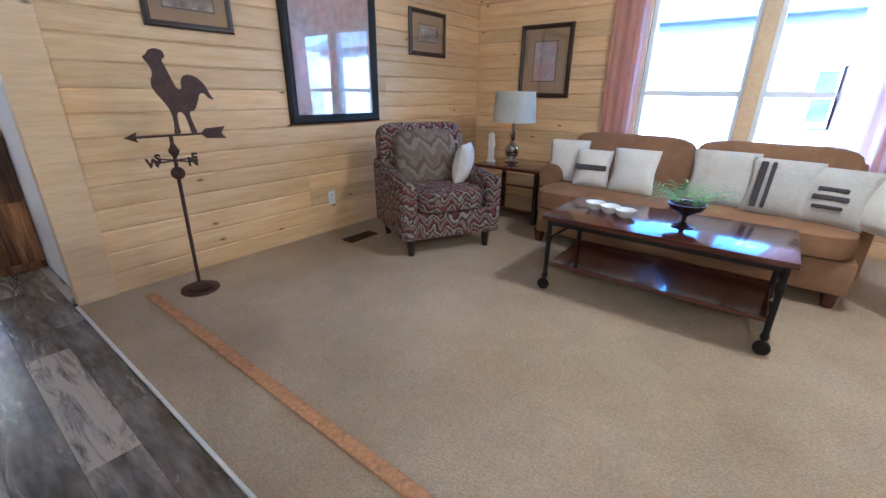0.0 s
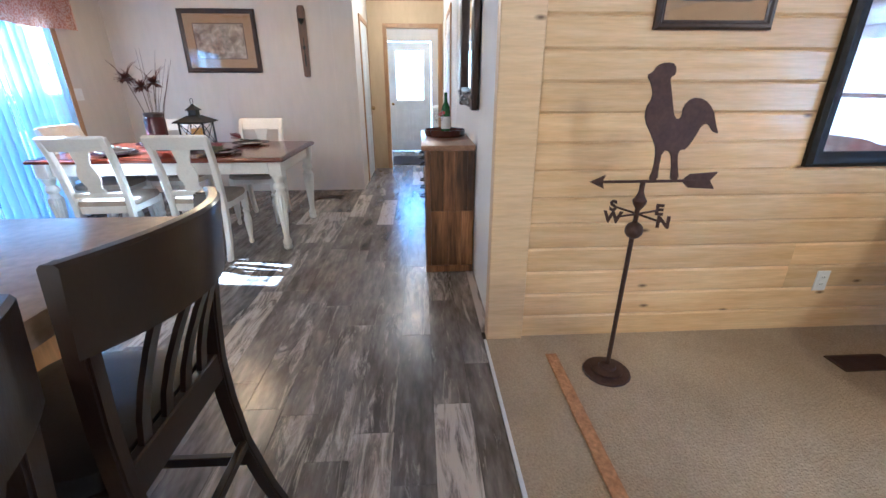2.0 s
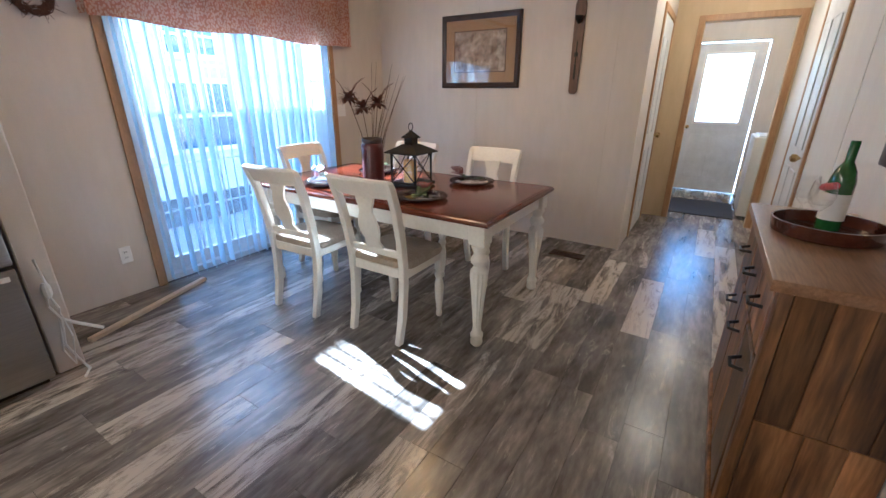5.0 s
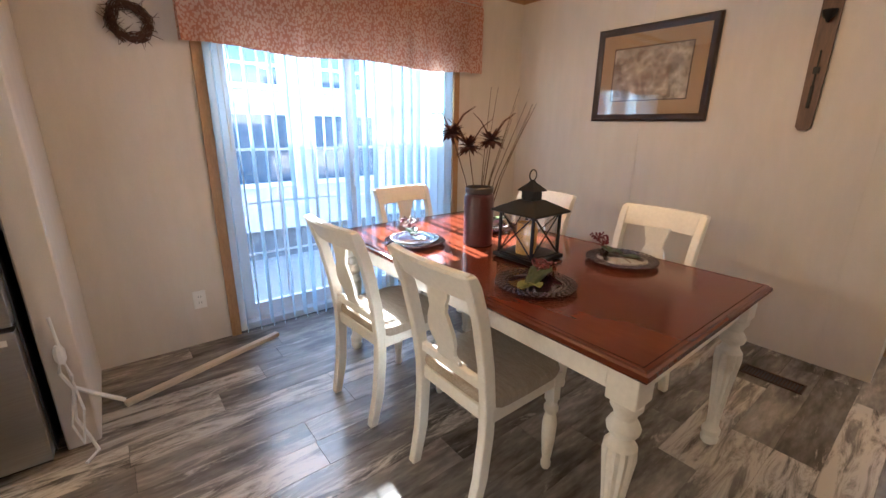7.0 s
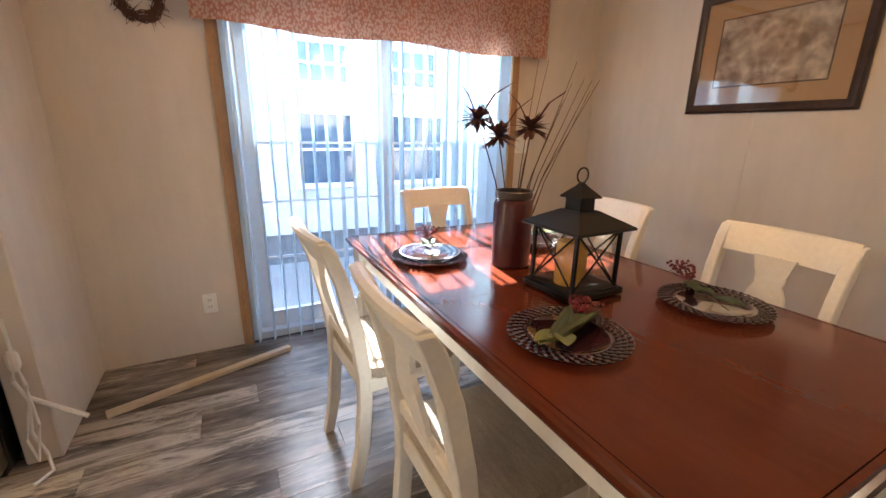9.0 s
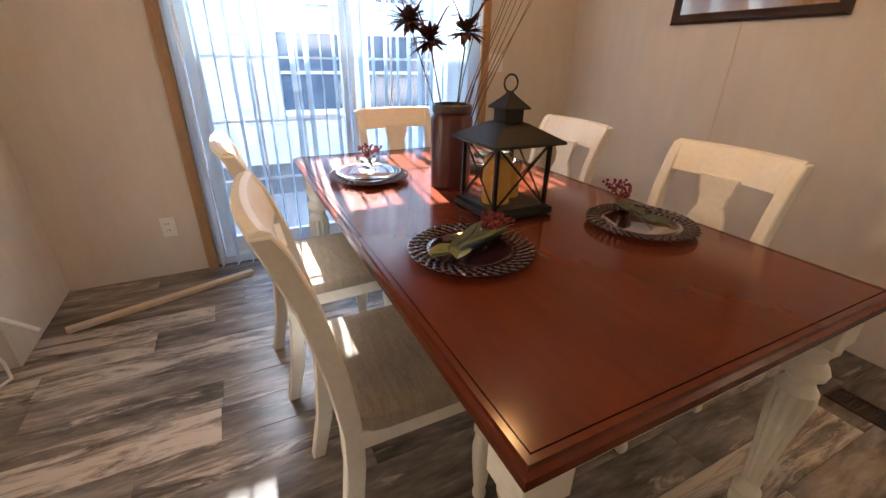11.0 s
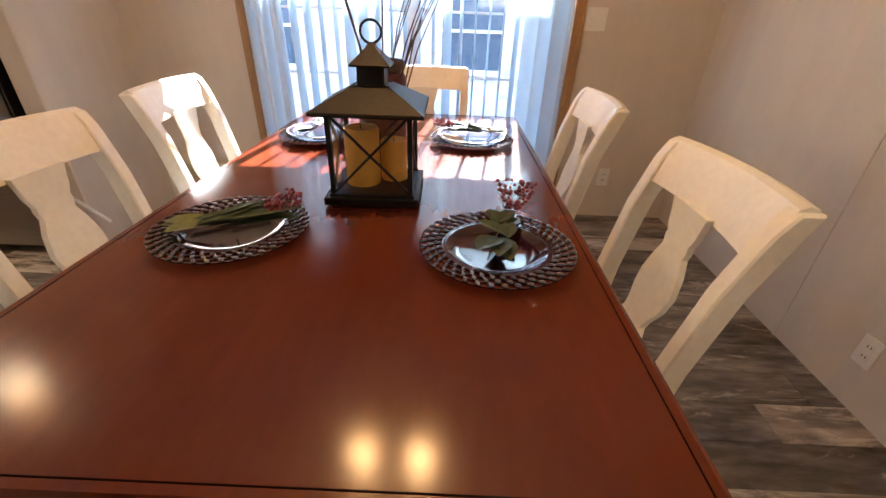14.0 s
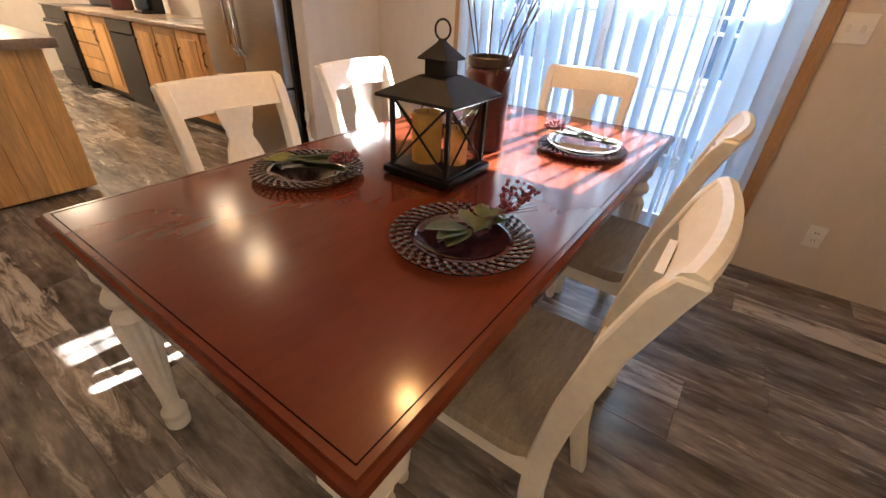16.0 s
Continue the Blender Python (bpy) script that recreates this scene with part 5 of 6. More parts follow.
pillow(-1.30, 3.36, 0.46, 0.42, 0.40, -16, 12, LINEN, "pale cream throw pillow on the sofa")
pillow(-1.06, 3.27, 0.46, 0.36, 0.34, -18, 6, LINEN, "pale throw pillow with a dark print", [(0.42, 0.56, -0.42, 0.42)])
pillow(-0.75, 3.24, 0.46, 0.42, 0.38, -18, 0, LINEN, "pale linen throw pillow on the sofa")
pillow(-0.20, 3.26, 0.46, 0.50, 0.42, -18, -2, LINEN2, "large grey linen throw pillow on the sofa")
pillow(0.12, 3.18, 0.46, 0.46, 0.40, -18, -8, LINEN2, "striped grey throw pillow on the sofa", [(0.1, 0.9, -0.34, -0.24), (0.1, 0.9, -0.18, -0.12)])
pillow(0.36, 3.14, 0.46, 0.44, 0.38, -20, -16, LINEN2, "grey pillow printed with dark bars", [(0.55, 0.62, -0.2, 0.2), (0.40, 0.48, -0.24, 0.24), (0.25, 0.31, -0.2, 0.2)])
pillow(0.56, 3.06, 0.47, 0.42, 0.38, -26, -52, LINEN, "pale cream throw pillow leaning on the sofa arm")

ac = thing("armchair", "burgundy and brown zigzag-patterned armchair by the pine wall", "armchair", pose(-2.03, 2.515, 0.006, 0, 0, -118))
part("base_frame", boxes((-0.36, 0.36, -0.36, 0.34, 0.13, 0.33), bev=0.02, seg=2), SWIRL, ac)
for s in (-1, 1):
    secs = []
    for y, zt in ((-0.36, 0.66), (-0.2, 0.62), (0.0, 0.585), (0.2, 0.575), (0.345, 0.565)):
        secs.append([(s * 0.28, y, 0.13), (s * 0.40, y, 0.13), (s * 0.41, y, zt - 0.04), (s * 0.385, y, zt), (s * 0.305, y, zt), (s * 0.28, y, zt - 0.04)])
    bm = sweep(secs)
    bmesh.ops.bevel(bm, geom=bm.edges[:], offset=0.015, segments=2, affect="EDGES")
    part("arm", bm, SWIRL, ac)
bm = bmesh.new()
puff(bm, 0, 0.04, 0.40, 0.275, 0.33, 0.085, 0.32, 28, 10)
part("seat_cushion", bm, SWIRL, ac)
bm = bmesh.new()
puff(bm, 0, 0, 0, 0.37, 0.10, 0.36, 0.25, 28, 10, m=pose(0, -0.31, 0.56, 10))
part("backrest", bm, SWIRL, ac)
bm = bmesh.new()
puff(bm, 0, 0, 0, 0.26, 0.09, 0.22, 0.5, 28, 12, m=pose(0.02, -0.17, 0.66, 12))
part("back_cushion", bm, SWIRL2, ac, "taupe swirled back cushion")
for s in (-1, 1):
    for y, h in ((0.28, 0.13), (-0.30, 0.13)):
        part("foot", lathe([(0.022, 0), (0.03, 0.07), (0.034, h)], 10, (s * 0.315, y, 0)), ESPRESSO, ac)
pillow(-1.93, 2.70, 0.47, 0.36, 0.36, -10, -70, LINEN, "pale cream pillow standing in the patterned armchair")

et = thing("end_table", "dark mahogany end table with two lower shelves", "end table", pose(-1.90, 3.68, 0.006))
part("tabletop", boxes((-0.35, 0.35, -0.30, 0.30, 0.475, 0.505), bev=0.006, seg=2), MAHOG, et)
for z in (0.10, 0.33):
    part("shelf", boxes((-0.31, 0.31, -0.26, 0.26, z, z + 0.02)), MAHOG, et)
for sx in (-1, 1):
    for sy in (-1, 1):
        part("leg", boxes((sx * 0.32 - 0.02, sx * 0.32 + 0.02, sy * 0.27 - 0.02, sy * 0.27 + 0.02, 0, 0.474), bev=0.003), ESPRESSO, et)
tl = thing("table_lamp", "chrome table lamp with a white drum shade, off", "lamp", pose(-2.02, 3.72, 0.511))
part("lamp_base", lathe([(0.07, 0), (0.075, 0.01), (0.05, 0.02), (0.035, 0.035), (0.06, 0.07), (0.075, 0.11), (0.068, 0.15), (0.03, 0.19), (0.02, 0.21), (0.034, 0.24), (0.034, 0.27), (0.014, 0.30), (0.010, 0.42)], 28), CHROME, tl)
part("shade", lathe([(0.208, 0.385), (0.210, 0.385), (0.190, 0.665), (0.188, 0.665), (0.206, 0.386)], 36, ring=True), SHADE, tl)
fg = thing("glass_figurine", "pale twisted glass figurine on the end table", "figurine", pose(-2.19, 3.60, 0.511))
part("figurine_body", lathe([(0.05, 0), (0.052, 0.01), (0.03, 0.03), (0.04, 0.08), (0.03, 0.12), (0.045, 0.17), (0.03, 0.22), (0.036, 0.26), (0.012, 0.29)], 16, flute=0.3, nfl=5), LINEN, fg)

ct = thing("coffee_table", "glossy mahogany coffee table on iron legs with casters", "coffee table", pose(-0.355, 2.50, 0.006))
cw, cd2 = 0.60, 0.31
part("tabletop", boxes((-cw, cw, -cd2, cd2, 0.452, 0.482), bev=0.006, seg=2), MAHOG, ct)
part("top_frame", boxes((-cw + 0.03, cw - 0.03, -cd2 + 0.03, -cd2 + 0.05, 0.42, 0.451), (-cw + 0.03, cw - 0.03, cd2 - 0.05, cd2 - 0.03, 0.42, 0.451)), IRON, ct)
part("shelf", boxes((-cw + 0.05, cw - 0.05, -cd2 + 0.05, cd2 - 0.05, 0.155, 0.18), bev=0.004), MAHOG, ct)
for sx in (-1, 1):
    part("side_rail", tube([(sx * (cw - 0.04), -cd2 + 0.04, 0.33), (sx * (cw - 0.04), cd2 - 0.04, 0.33)], 0.008, 8), IRON, ct)
    for sy in (-1, 1):
        lg = part("leg", lathe([(0.016, 0.075), (0.02, 0.09), (0.014, 0.11), (0.014, 0.30), (0.02, 0.33), (0.014, 0.36), (0.016, 0.451)], 12, (sx * (cw - 0.04), sy * (cd2 - 0.04), 0)), IRON, ct)
        bm = lathe([(0.03, -0.014), (0.036, -0.008), (0.036, 0.008), (0.03, 0.014)], 16)
        bm.transform(pose(sx * (cw - 0.04), sy * (cd2 - 0.04) - 0.015, 0.036, 90, 0, 0))
        part("caster", bm, IRON, lg)
fb = thing("footed_bowl", "dark bronze footed bowl on the coffee table", "bowl", pose(-0.26, 2.47, 0.488))
part("bowl_body", lathe([(0.05, 0), (0.055, 0.006), (0.03, 0.014), (0.012, 0.03), (0.012, 0.055), (0.03, 0.07), (0.08, 0.10), (0.095, 0.13), (0.088, 0.13), (0.06, 0.10), (0.01, 0.085)], 28), POT, fb)
pl = thing("fern_arrangement", "green artificial fern spreading from the bowl", "plant", pose(-0.26, 2.47, 0.585))
bm = bmesh.new()
rf = random.Random(3)
for i in range(46):
    a = rf.uniform(0, 6.28)
    L = rf.uniform(0.16, 0.32)
    tip = Vector((L * math.cos(a), L * math.sin(a), rf.uniform(0.03, 0.13)))
    for k in range(9):
        u = 0.25 + 0.08 * k
        q = tip * u + Vector((0, 0, 0.05 * math.sin(math.pi * u)))
        for s in (-1, 1):
            d = Vector((math.cos(a + s * 1.0), math.sin(a + s * 1.0), 0.1)) * 0.035 * (1.1 - u)
            leaf(bm, q, q + d, 0.0045)
part("foliage", bm, FERN, pl)
for i in range(3):
    bo = thing("white_bowl", "small white scalloped bowl on the coffee table", "bowl", pose(-0.76 + 0.10 * i, 2.53 - 0.035 * i, 0.488), "bowls on the coffee table")
    part("bowl_body", lathe([(0.03, 0), (0.035, 0.004), (0.055, 0.03), (0.06, 0.045), (0.055, 0.045), (0.03, 0.012)], 24), WHITE, bo)


# ---- kitchen ----
def bar_stool(m, label):
    """Faces local +y; the back legs stand near y = 0."""
    c = thing("bar_stool", label, "stool", m, "stools at the island")
    line = [(-0.105, 0.0), (-0.06, 0.12), (-0.015, 0.30), (0.005, 0.46), (0.010, 0.58), (0.0, 0.72), (-0.02, 0.88), (-0.045, 1.045)]
    for s in (-1, 1):
        wide = lambda z: s * (0.180 + 0.035 * max(z - 0.3, 0) / 0.745)
        bm = sweep([[(wide(z) - 0.017, y - 0.021, z), (wide(z) + 0.017, y - 0.021, z), (wide(z) + 0.017, y + 0.021, z), (wide(z) - 0.017, y + 0.021, z)] for y, z in line])
        bmesh.ops.bevel(bm, geom=bm.edges[:], offset=0.005, segments=2, affect="EDGES")
        part("back_post", bm, ESPRESSO, c)
        part("front_leg", boxes((s * 0.185 - 0.02, s * 0.185 + 0.02, 0.36, 0.40, 0, 0.56), bev=0.004), ESPRESSO, c)
        part("side_stretcher", boxes((s * 0.186 - 0.011, s * 0.186 + 0.011, -0.02, 0.36, 0.20, 0.235), bev=0.003), ESPRESSO, c)
    part("stretcher", boxes((-0.17, 0.17, -0.035, -0.013, 0.28, 0.31), bev=0.003), ESPRESSO, c)
    part("footrest", boxes((-0.165, 0.165, 0.37, 0.392, 0.26, 0.295), bev=0.003), ESPRESSO, c)
    secs = []
    for i in range(17):
        u = -1 + 2 * i / 16
        x, dy, zt = u * 0.236, -0.085 * (1 - u * u), 1.050 + 0.008 * (1 - u * u)
        secs.append([(x, -0.040 + dy, 0.890), (x, -0.016 + dy, 0.890), (x, -0.030 + dy, zt - 0.006), (x, -0.036 + dy, zt), (x, -0.054 + dy, zt), (x, -0.060 + dy, zt - 0.006)])
    part("top_rail", sweep(secs), ESPRESSO, c)
    part("lower_rail", boxes((-0.178, 0.178, -0.006, 0.020, 0.525, 0.610), bev=0.004), ESPRESSO, c)
    for k in range(4):
        x = -0.117 + 0.078 * k
        yt = -0.028 - 0.085 * (1 - (x / 0.236) ** 2)
        rows = [(0.008 + (yt - 0.008) * q ** 1.4, 0.60 + 0.31 * q) for q in (0, 0.25, 0.5, 0.75, 1)]
        bm = sweep([[(x - 0.014, y - 0.006, z), (x + 0.014, y - 0.006, z), (x + 0.014, y + 0.006, z), (x - 0.014, y + 0.006, z)] for y, z in rows])
        part("back_slat", bm, ESPRESSO, c)
    part("seat_rail", boxes((-0.165, 0.165, 0.365, 0.395, 0.50, 0.56), (-0.2, -0.172, 0.03, 0.4, 0.50, 0.56), (0.172, 0.2, 0.03, 0.4, 0.50, 0.56)), ESPRESSO, c)
    bm = bmesh.new()
    puff(bm, 0, 0.225, 0.582, 0.212, 0.200, 0.034, 0.35, 28, 8)
    part("seat", bm, LEATHER, c, "black leather seat")
    return c


st1 = bar_stool(pose(-1.765, -0.56, 0, 0, 0, 180), "espresso wooden bar stool with black seat at the island")
copy_thing(st1, pose(-1.21, -0.55, 0, 0, 0, 178))
copy_thing(st1, pose(-0.64, -0.55, 0, 0, 0, 181))

il = thing("kitchen_island", "hickory island cabinet with vertical grain end panel", "cabinet", pose(0, 0, 0))
part("body", boxes((-2.0, 0.30, -1.70, -0.98, 0.09, 0.875)), HICKORY, il)
for k in range(6):
    y0 = -1.70 + 0.12 * k
    part("end_board", boxes((-2.014, -2.0, y0, y0 + 0.119, 0.02, 0.874), bev=0.002), HICKORY, il)
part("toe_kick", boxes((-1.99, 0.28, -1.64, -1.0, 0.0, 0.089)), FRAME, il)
bm = boxes((-2.165, 0.45, -1.745, -0.635, 0.876, 0.93), bev=0.008, seg=2)
single("island_countertop", bm, COUNTER, "brown stone-look laminate island countertop with square edge", "countertop")

fr = thing("refrigerator", "stainless steel french-door refrigerator beside the stub wall", "refrigerator", pose(-2.86, -3.47, 0))
part("body", boxes((0, 0.90, 0.0, 0.70, 0.03, 1.76), bev=0.006), DGREY, fr)
for x0, x1, z0, z1 in ((0.002, 0.447, 0.64, 1.765), (0.453, 0.898, 0.64, 1.765), (0.002, 0.898, 0.05, 0.625)):
    dr = part("door" if z0 > 0.3 else "freezer_drawer", boxes((x0, x1, 0.705, 0.775, z0, z1), bev=0.012, seg=2), STEEL, fr)
    if z0 > 0.3:
        xh = 0.41 if x0 < 0.2 else 0.49
        part("handle", tube([(xh, 0.775, 0.80), (xh, 0.825, 0.86), (xh, 0.835, 1.2), (xh, 0.825, 1.54), (xh, 0.775, 1.60)], 0.012, 10), CHROME, dr)
    else:
        part("handle", tube([(0.12, 0.775, 0.54), (0.18, 0.825, 0.54), (0.72, 0.825, 0.54), (0.78, 0.775, 0.54)], 0.012, 10), CHROME, dr)
part("grille", boxes((0.02, 0.88, 0.62, 0.70, 0.0, 0.045)), DGREY, fr)
single("refrigerator_label", boxes((-0.03, 0.03, -0.001, 0.0, -0.012, 0.012)), WHITE, "small white sticker on the refrigerator drawer", "sticker", pose(-2.80, -2.6935, 0.585, 0, 0, 0))

# loose white cord hanging by the stub wall
single("power_cable", tube([(-2.94, -2.785, 0.62), (-2.95, -2.77, 0.50), (-2.93, -2.775, 0.38), (-2.96, -2.765, 0.30), (-2.94, -2.77, 0.16), (-2.97, -2.76, 0.06), (-2.99, -2.72, 0.008), (-2.95, -2.66, 0.006)], 0.007, 6, bm=tube([(-2.94, -2.785, 0.46), (-2.965, -2.765, 0.36), (-2.95, -2.77, 0.26), (-2.925, -2.76, 0.14), (-2.95, -2.74, 0.05), (-2.975, -2.75, 0.20), (-2.955, -2.775, 0.40)], 0.005, 6, bm=lathe([(0.012, 0.0), (0.02, 0.02), (0.02, 0.06), (0.011, 0.08)], 10, (-2.945, -2.775, 0.42)))), WHITE, "loose white cable hanging beside the refrigerator", "cable")
single("plastic_strip", tube([(-2.955, -2.78, 0.30), (-3.02, -2.785, 0.24), (-3.11, -2.78, 0.17)], 0.009, 6), WHITE, "short white plastic strip by the stub wall", "cable")


def base_cabinet(x0, x1, label, drawers=0):
    c = thing("base_cabinet", label, "cabinet", pose(x0, PY, 0), "kitchen base cabinets")
    w = x1 - x0
    part("body", boxes((0.001, w - 0.001, 0.0, 0.58, 0.09, 0.875)), HICKORY, c)
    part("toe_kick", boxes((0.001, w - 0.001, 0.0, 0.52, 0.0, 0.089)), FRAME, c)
    if drawers:
        for k in range(drawers):
            z0 = 0.10 + k * 0.77 / drawers
            d = part("drawer", boxes((0.015, w - 0.015, 0.581, 0.60, z0, z0 + 0.77 / drawers - 0.012), bev=0.004), HICKORY, c)
    else:
        n = max(1, round(w / 0.42))
        for k in range(n):
            a, b = 0.012 + k * w / n, (k + 1) * w / n - 0.012
            d = part("door", boxes((a, b, 0.581, 0.60, 0.10, 0.86), bev=0.003), HICKORY, c)
            part("door_panel", boxes((a + 0.06, b - 0.06, 0.6005, 0.607, 0.16, 0.80), bev=0.006), HICKORY, d)
            part("pull", tube([(b - 0.03, 0.60, 0.60), (b - 0.03, 0.625, 0.62), (b - 0.03, 0.625, 0.70), (b - 0.03, 0.60, 0.72)], 0.005, 8), IRON, d)
    return c


base_cabinet(-1.90, -1.06, "hickory sink base cabinet with two panel doors")
base_cabinet(-1.06, -0.22, "hickory base cabinet with two panel doors")
dw = thing("dishwasher", "black built-in dishwasher between hickory cabinets", "dishwasher", pose(-0.22, PY, 0))
part("body", boxes((0.004, 0.606, 0, 0.57, 0.0, 0.872)), DGREY, dw)
part("door", boxes((0.006, 0.604, 0.571, 0.605, 0.10, 0.74), bev=0.004), DGREY, dw)
part("control_panel", boxes((0.006, 0.604, 0.571, 0.612, 0.745, 0.870), bev=0.004), DGREY, dw)
base_cabinet(0.39, 0.80, "hickory base cabinet with one panel door")
base_cabinet(0.80, 1.45, "hickory drawer cabinet with wide plank drawers", 5)
single("kitchen_countertop", boxes((-1.92, 1.45, PY + 0.001, PY + 0.64, 0.876, 0.915), bev=0.006), COUNTER, "brown stone-look laminate kitchen countertop", "countertop")
sk = thing("kitchen_sink", "stainless drop-in kitchen sink in the countertop", "sink", pose(-1.0, PY + 0.32, 0.915))
part("basin_rim", boxes((-0.38, 0.38, -0.24, -0.21, 0, 0.006), (-0.38, 0.38, 0.21, 0.24, 0, 0.006), (-0.38, -0.35, -0.21, 0.21, 0, 0.006), (0.35, 0.38, -0.21, 0.21, 0, 0.006)), CHROME, sk)
part("basin_floor", boxes((-0.35, 0.35, -0.21, 0.21, 0.0, 0.002)), STEEL, sk)
part("faucet", tube([(0, -0.2, 0.0), (0, -0.2, 0.22), (0, -0.15, 0.28), (0, -0.06, 0.26), (0, -0.04, 0.2)], 0.012, 10), CHROME, sk)
sv = thing("kitchen_range", "black freestanding kitchen range with steel oven handle", "range", pose(1.46, PY, 0))
part("body", boxes((0, 0.75, 0.02, 0.62, 0.0, 0.90), bev=0.004), DGREY, sv)
part("oven_door", boxes((0.01, 0.74, 0.621, 0.655, 0.22, 0.76), bev=0.006), DGREY, sv)
part("handle", tube([(0.08, 0.655, 0.72), (0.1, 0.70, 0.72), (0.65, 0.70, 0.72), (0.67, 0.655, 0.72)], 0.013, 10), CHROME, sv)
part("cooktop", boxes((0.0, 0.75, 0.0, 0.64, 0.901, 0.915), bev=0.003), DGREY, sv)
part("back_panel", boxes((0.0, 0.75, 0.02, 0.09, 0.916, 1.10), bev=0.006), DGREY, sv)
part("drawer", boxes((0.01, 0.74, 0.621, 0.65, 0.04, 0.21), bev=0.006), DGREY, sv)
bt = thing("red_canister", "dark red canister on the kitchen countertop", "canister", pose(0.85, PY + 0.22, 0.915))
part("canister_body", lathe([(0.10, 0), (0.11, 0.01), (0.11, 0.22), (0.09, 0.24)], 24), VASE, bt)
part("lid", lathe([(0.10, 0.24), (0.10, 0.255), (0.02, 0.27), (0.02, 0.29)], 24), VASE, bt)
cm = thing("coffee_maker", "black coffee maker on the kitchen countertop", "coffee maker", pose(0.20, PY + 0.22, 0.915))
part("body", boxes((-0.1, 0.1, -0.12, 0.0, 0, 0.33), (-0.1, 0.1, 0.0, 0.12, 0.0, 0.03), (-0.1, 0.1, 0.0, 0.12, 0.25, 0.33), bev=0.008), DGREY, cm)
part("carafe", lathe([(0.05, 0.032), (0.065, 0.06), (0.06, 0.14), (0.045, 0.17)], 20, (0, 0.06, 0)), BLUEWIN, cm)


# ---- outside ----
def neighbour(name, y, face, x0, x1, ztop, zroof, windows, label):
    """A white-sided house; face is +1 when its wall looks to +y."""
    hs = thing(name, label, "house")
    yb = y - face * 5.0
    part("wall", boxes((x0, x1, min(y, yb), max(y, yb), -0.35, ztop)), SIDING, hs)
    part("foundation", boxes((x0 + 0.04, x1 - 0.04, min(y - face * 0.05, yb), max(y - face * 0.05, yb), -0.85, -0.351)), ROOF, hs)
    n = int((ztop + 0.35) / 0.2)
    for k in range(n):
        z = -0.35 + 0.2 * k
        bm = sweep([[(x, y + face * 0.002, z), (x, y + face * 0.022, z), (x, y + face * 0.004, z + 0.198), (x, y + face * 0.002, z + 0.198)] for x in (x0, x1)])
        part("siding_board", bm, SIDING, hs)
    part("roof", sweep([[(x, y + face * 0.35, ztop), (x, y + face * 0.35, ztop + 0.1), (x, (y + yb) / 2, zroof), (x, yb - face * 0.35, ztop + 0.1), (x, yb - face * 0.35, ztop)] for x in (x0 - 0.3, x1 + 0.3)]), ROOF, hs)
    for a, b, z0, z1 in windows:
        wd = part("window", boxes((a, b, y + face * 0.0 - 0.0 if face > 0 else y - 0.04, y + 0.04 if face > 0 else y, z0, z1)), BLUEWIN, hs)
        f = y + face * 0.05
        lo_, hi_ = min(f - 0.02, f + 0.02), max(f - 0.02, f + 0.02)
        part("window_frame", boxes((a - 0.08, a, lo_, hi_, z0 - 0.08, z1 + 0.08), (b, b + 0.08, lo_, hi_, z0 - 0.08, z1 + 0.08), (a, b, lo_, hi_, z1, z1 + 0.08), (a, b, lo_, hi_, z0 - 0.08, z0), (a, b, lo_, hi_, (z0 + z1) / 2 - 0.02, (z0 + z1) / 2 + 0.02)), VINYLW, wd)
    return hs


neighbour("neighbour_house", -7.75, 1, -14, 4, 4.03, 4.9, ((-5.6, -4.72, 0.45, 1.5), (-7.15, -6.05, 0.45, 1.5), (-5.5, -4.8, 1.95, 2.5), (-7.0, -6.2, 1.95, 2.5), (-10.5, -9.4, 0.45, 1.5), (-2.6, -1.6, 0.45, 1.5)), "white-sided neighbouring house with dark windows, across the yard")
neighbour("neighbour_house", 9.5, -1, -9, 7, 2.4, 3.6, ((0.35, 0.62, 0.75, 1.55), (0.72, 1.0, 0.75, 1.55)), "white-sided neighbouring house seen from the living room")


# ---- pine boards of the two log walls ----
bh = 0.1289
board_meshes = {}


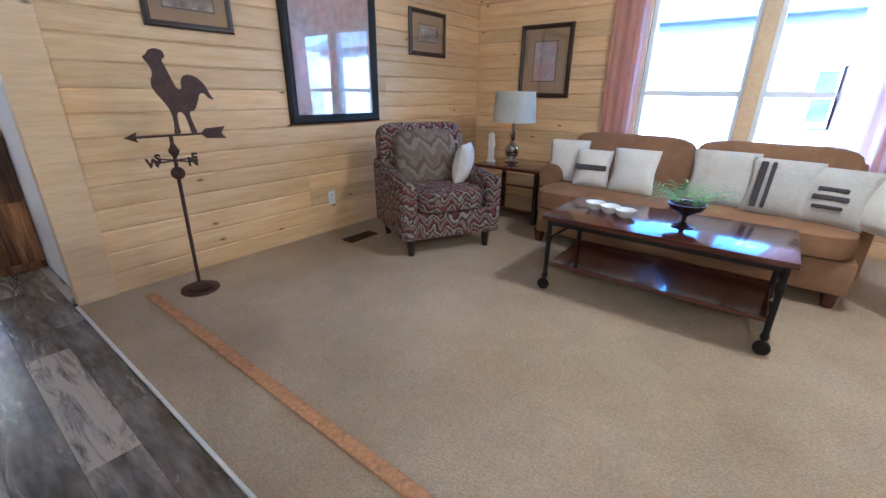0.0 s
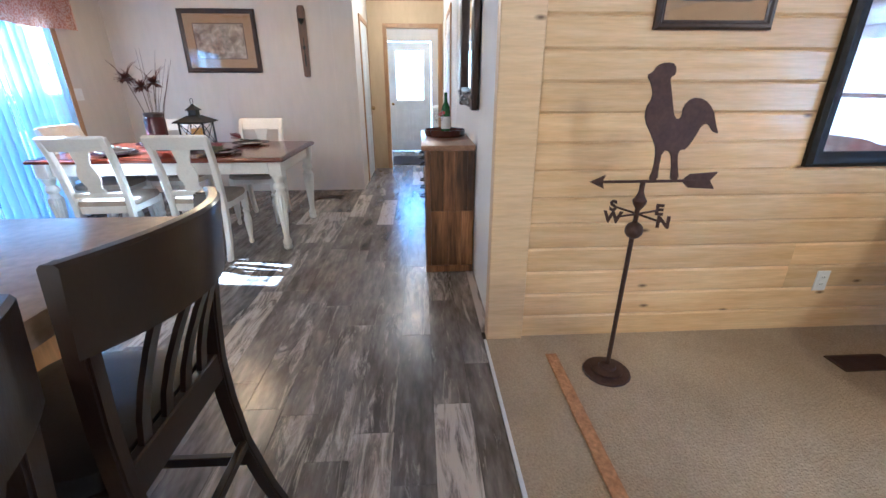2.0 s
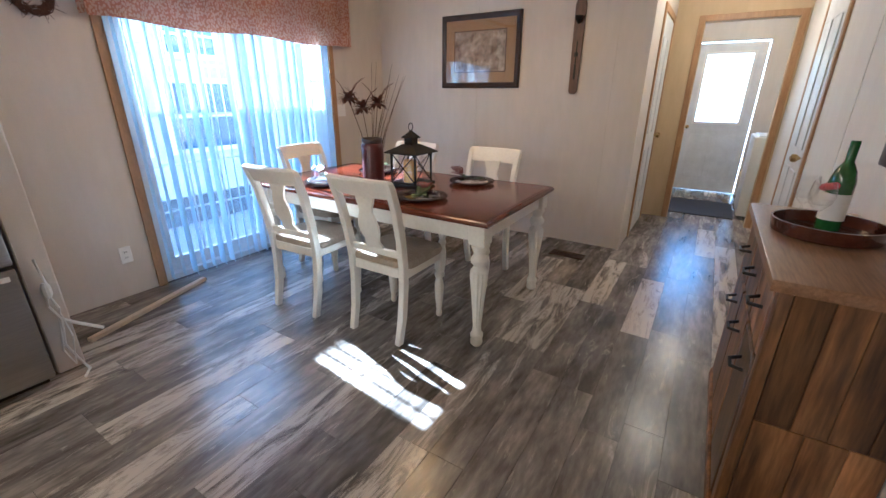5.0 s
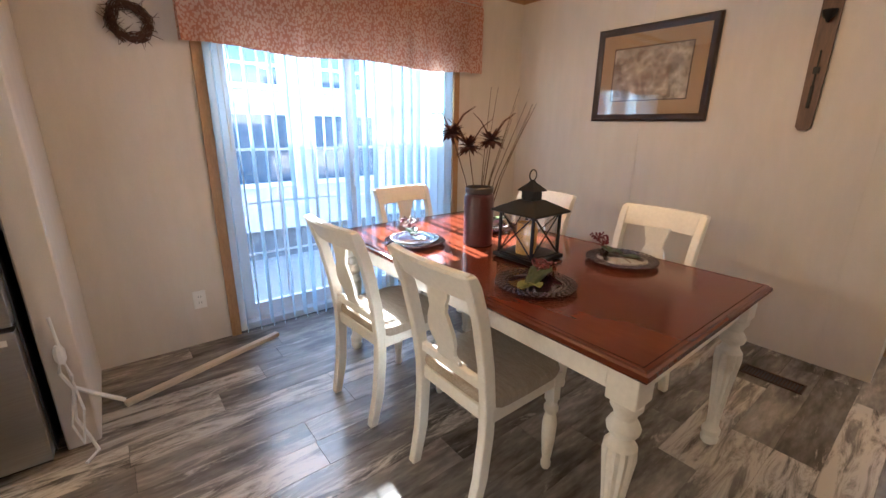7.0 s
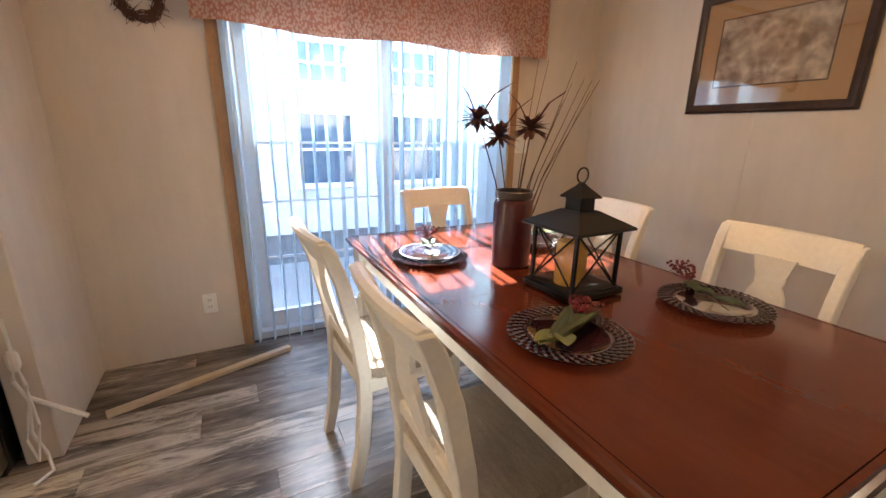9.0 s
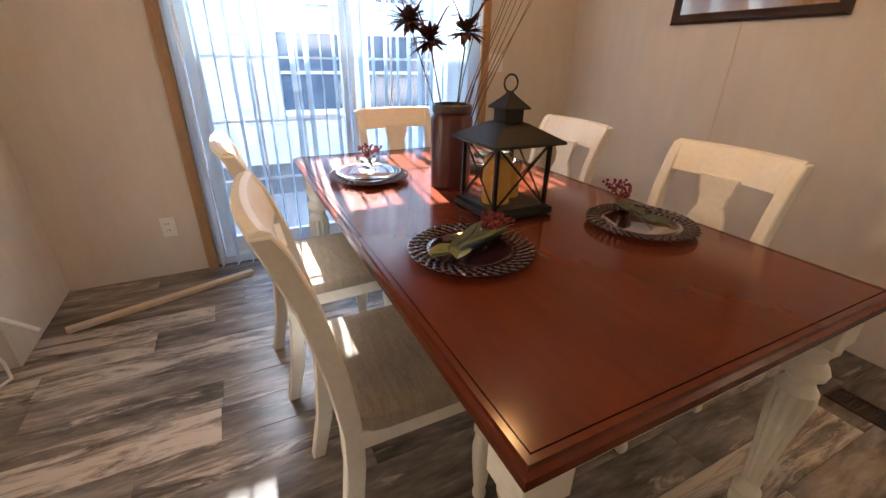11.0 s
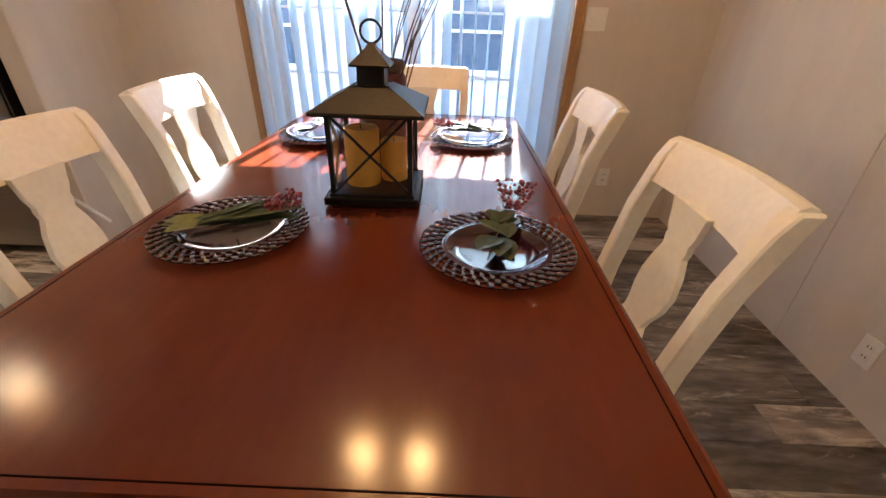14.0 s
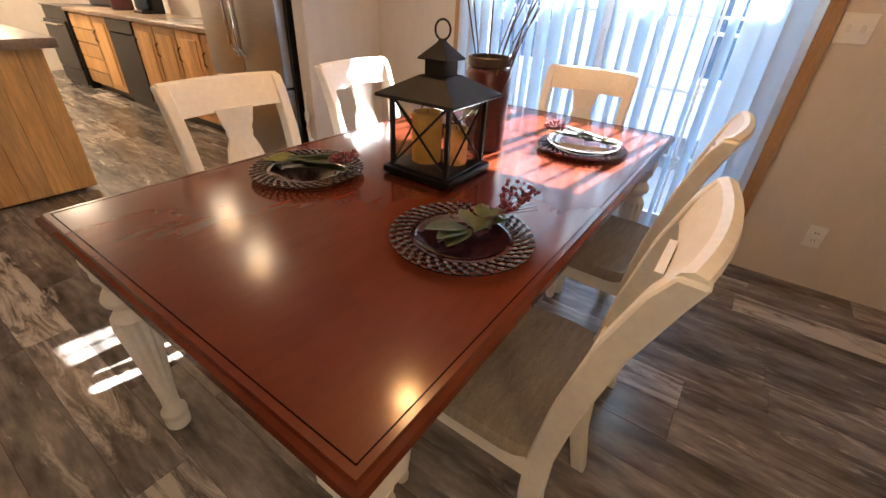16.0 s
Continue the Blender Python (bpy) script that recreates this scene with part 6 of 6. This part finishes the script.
def board(parent, length, m):
    key = round(length, 3)
    if key not in board_meshes:
        h = bh - 0.001
        prof = [(-0.011, 0), (0.004, 0), (0.011, 0.010), (0.011, h - 0.010), (0.004, h), (-0.011, h)]
        board_meshes[key] = mesh_of(sweep([[(x, y, z) for x, z in prof] for y in (-length / 2, length / 2)]), PINE, "board")
    return same("board", board_meshes[key], parent, m)


wl, wnn = bpy.data.objects["wall_log"], bpy.data.objects["wall_north"]
rb = random.Random(9)
for k in range(19):
    z = k * bh
    y0, y1 = 0.526, SY + 0.02
    cut = rb.choice((None, None, y0 + 1.4, y0 + 2.3, None))
    if cut:
        board(wl, cut - y0, pose(LX - 0.011, (y0 + cut) / 2, z))
        board(wl, y1 - cut - 0.001, pose(LX - 0.011, (y1 + cut + 0.001) / 2, z))
    else:
        board(wl, y1 - y0, pose(LX - 0.011, (y0 + y1) / 2, z))
    spans = [(LX + 0.001, EX)]
    if 0.55 < z + bh and z < 2.06:
        spans = [(LX + 0.001, -1.121), (0.721, EX)]
    for a, b in spans:
        board(wnn, b - a, pose((a + b) / 2, SY + 0.011, z, 0, 0, -90))

# ---- vinyl planks ----
fl_ob = bpy.data.objects["floor"]
plank_meshes = {}
pr = random.Random(21)
PW, PL = 0.160, 0.92
y, row = PY, 0
while y < 0.318 - 0.01:
    w = min(PW, 0.318 - y)
    x = -9.72 - pr.uniform(0, PL)
    while x < EX:
        a, b = max(x, -9.72), min(x + PL, EX)
        if b - a > 0.03:
            key = (round(b - a, 2), round(w, 3))
            if key not in plank_meshes:
                plank_meshes[key] = mesh_of(boxes((-(b - a) / 2 + 0.0006, (b - a) / 2 - 0.0006, -w / 2 + 0.0006, w / 2 - 0.0006, -0.0055, 0.0), bev=0.0006), PLANK, "plank")
            same("plank", plank_meshes[key], fl_ob, pose((a + b) / 2, y + w / 2, 0))
        x += PL
    y += PW
    row += 1
for a, b in ((-7.86, -2.935),):
    same("plank", mesh_of(boxes((a, b, 0.3182, 0.369, -0.0055, 0.0)), PLANK, "plank"), fl_ob)
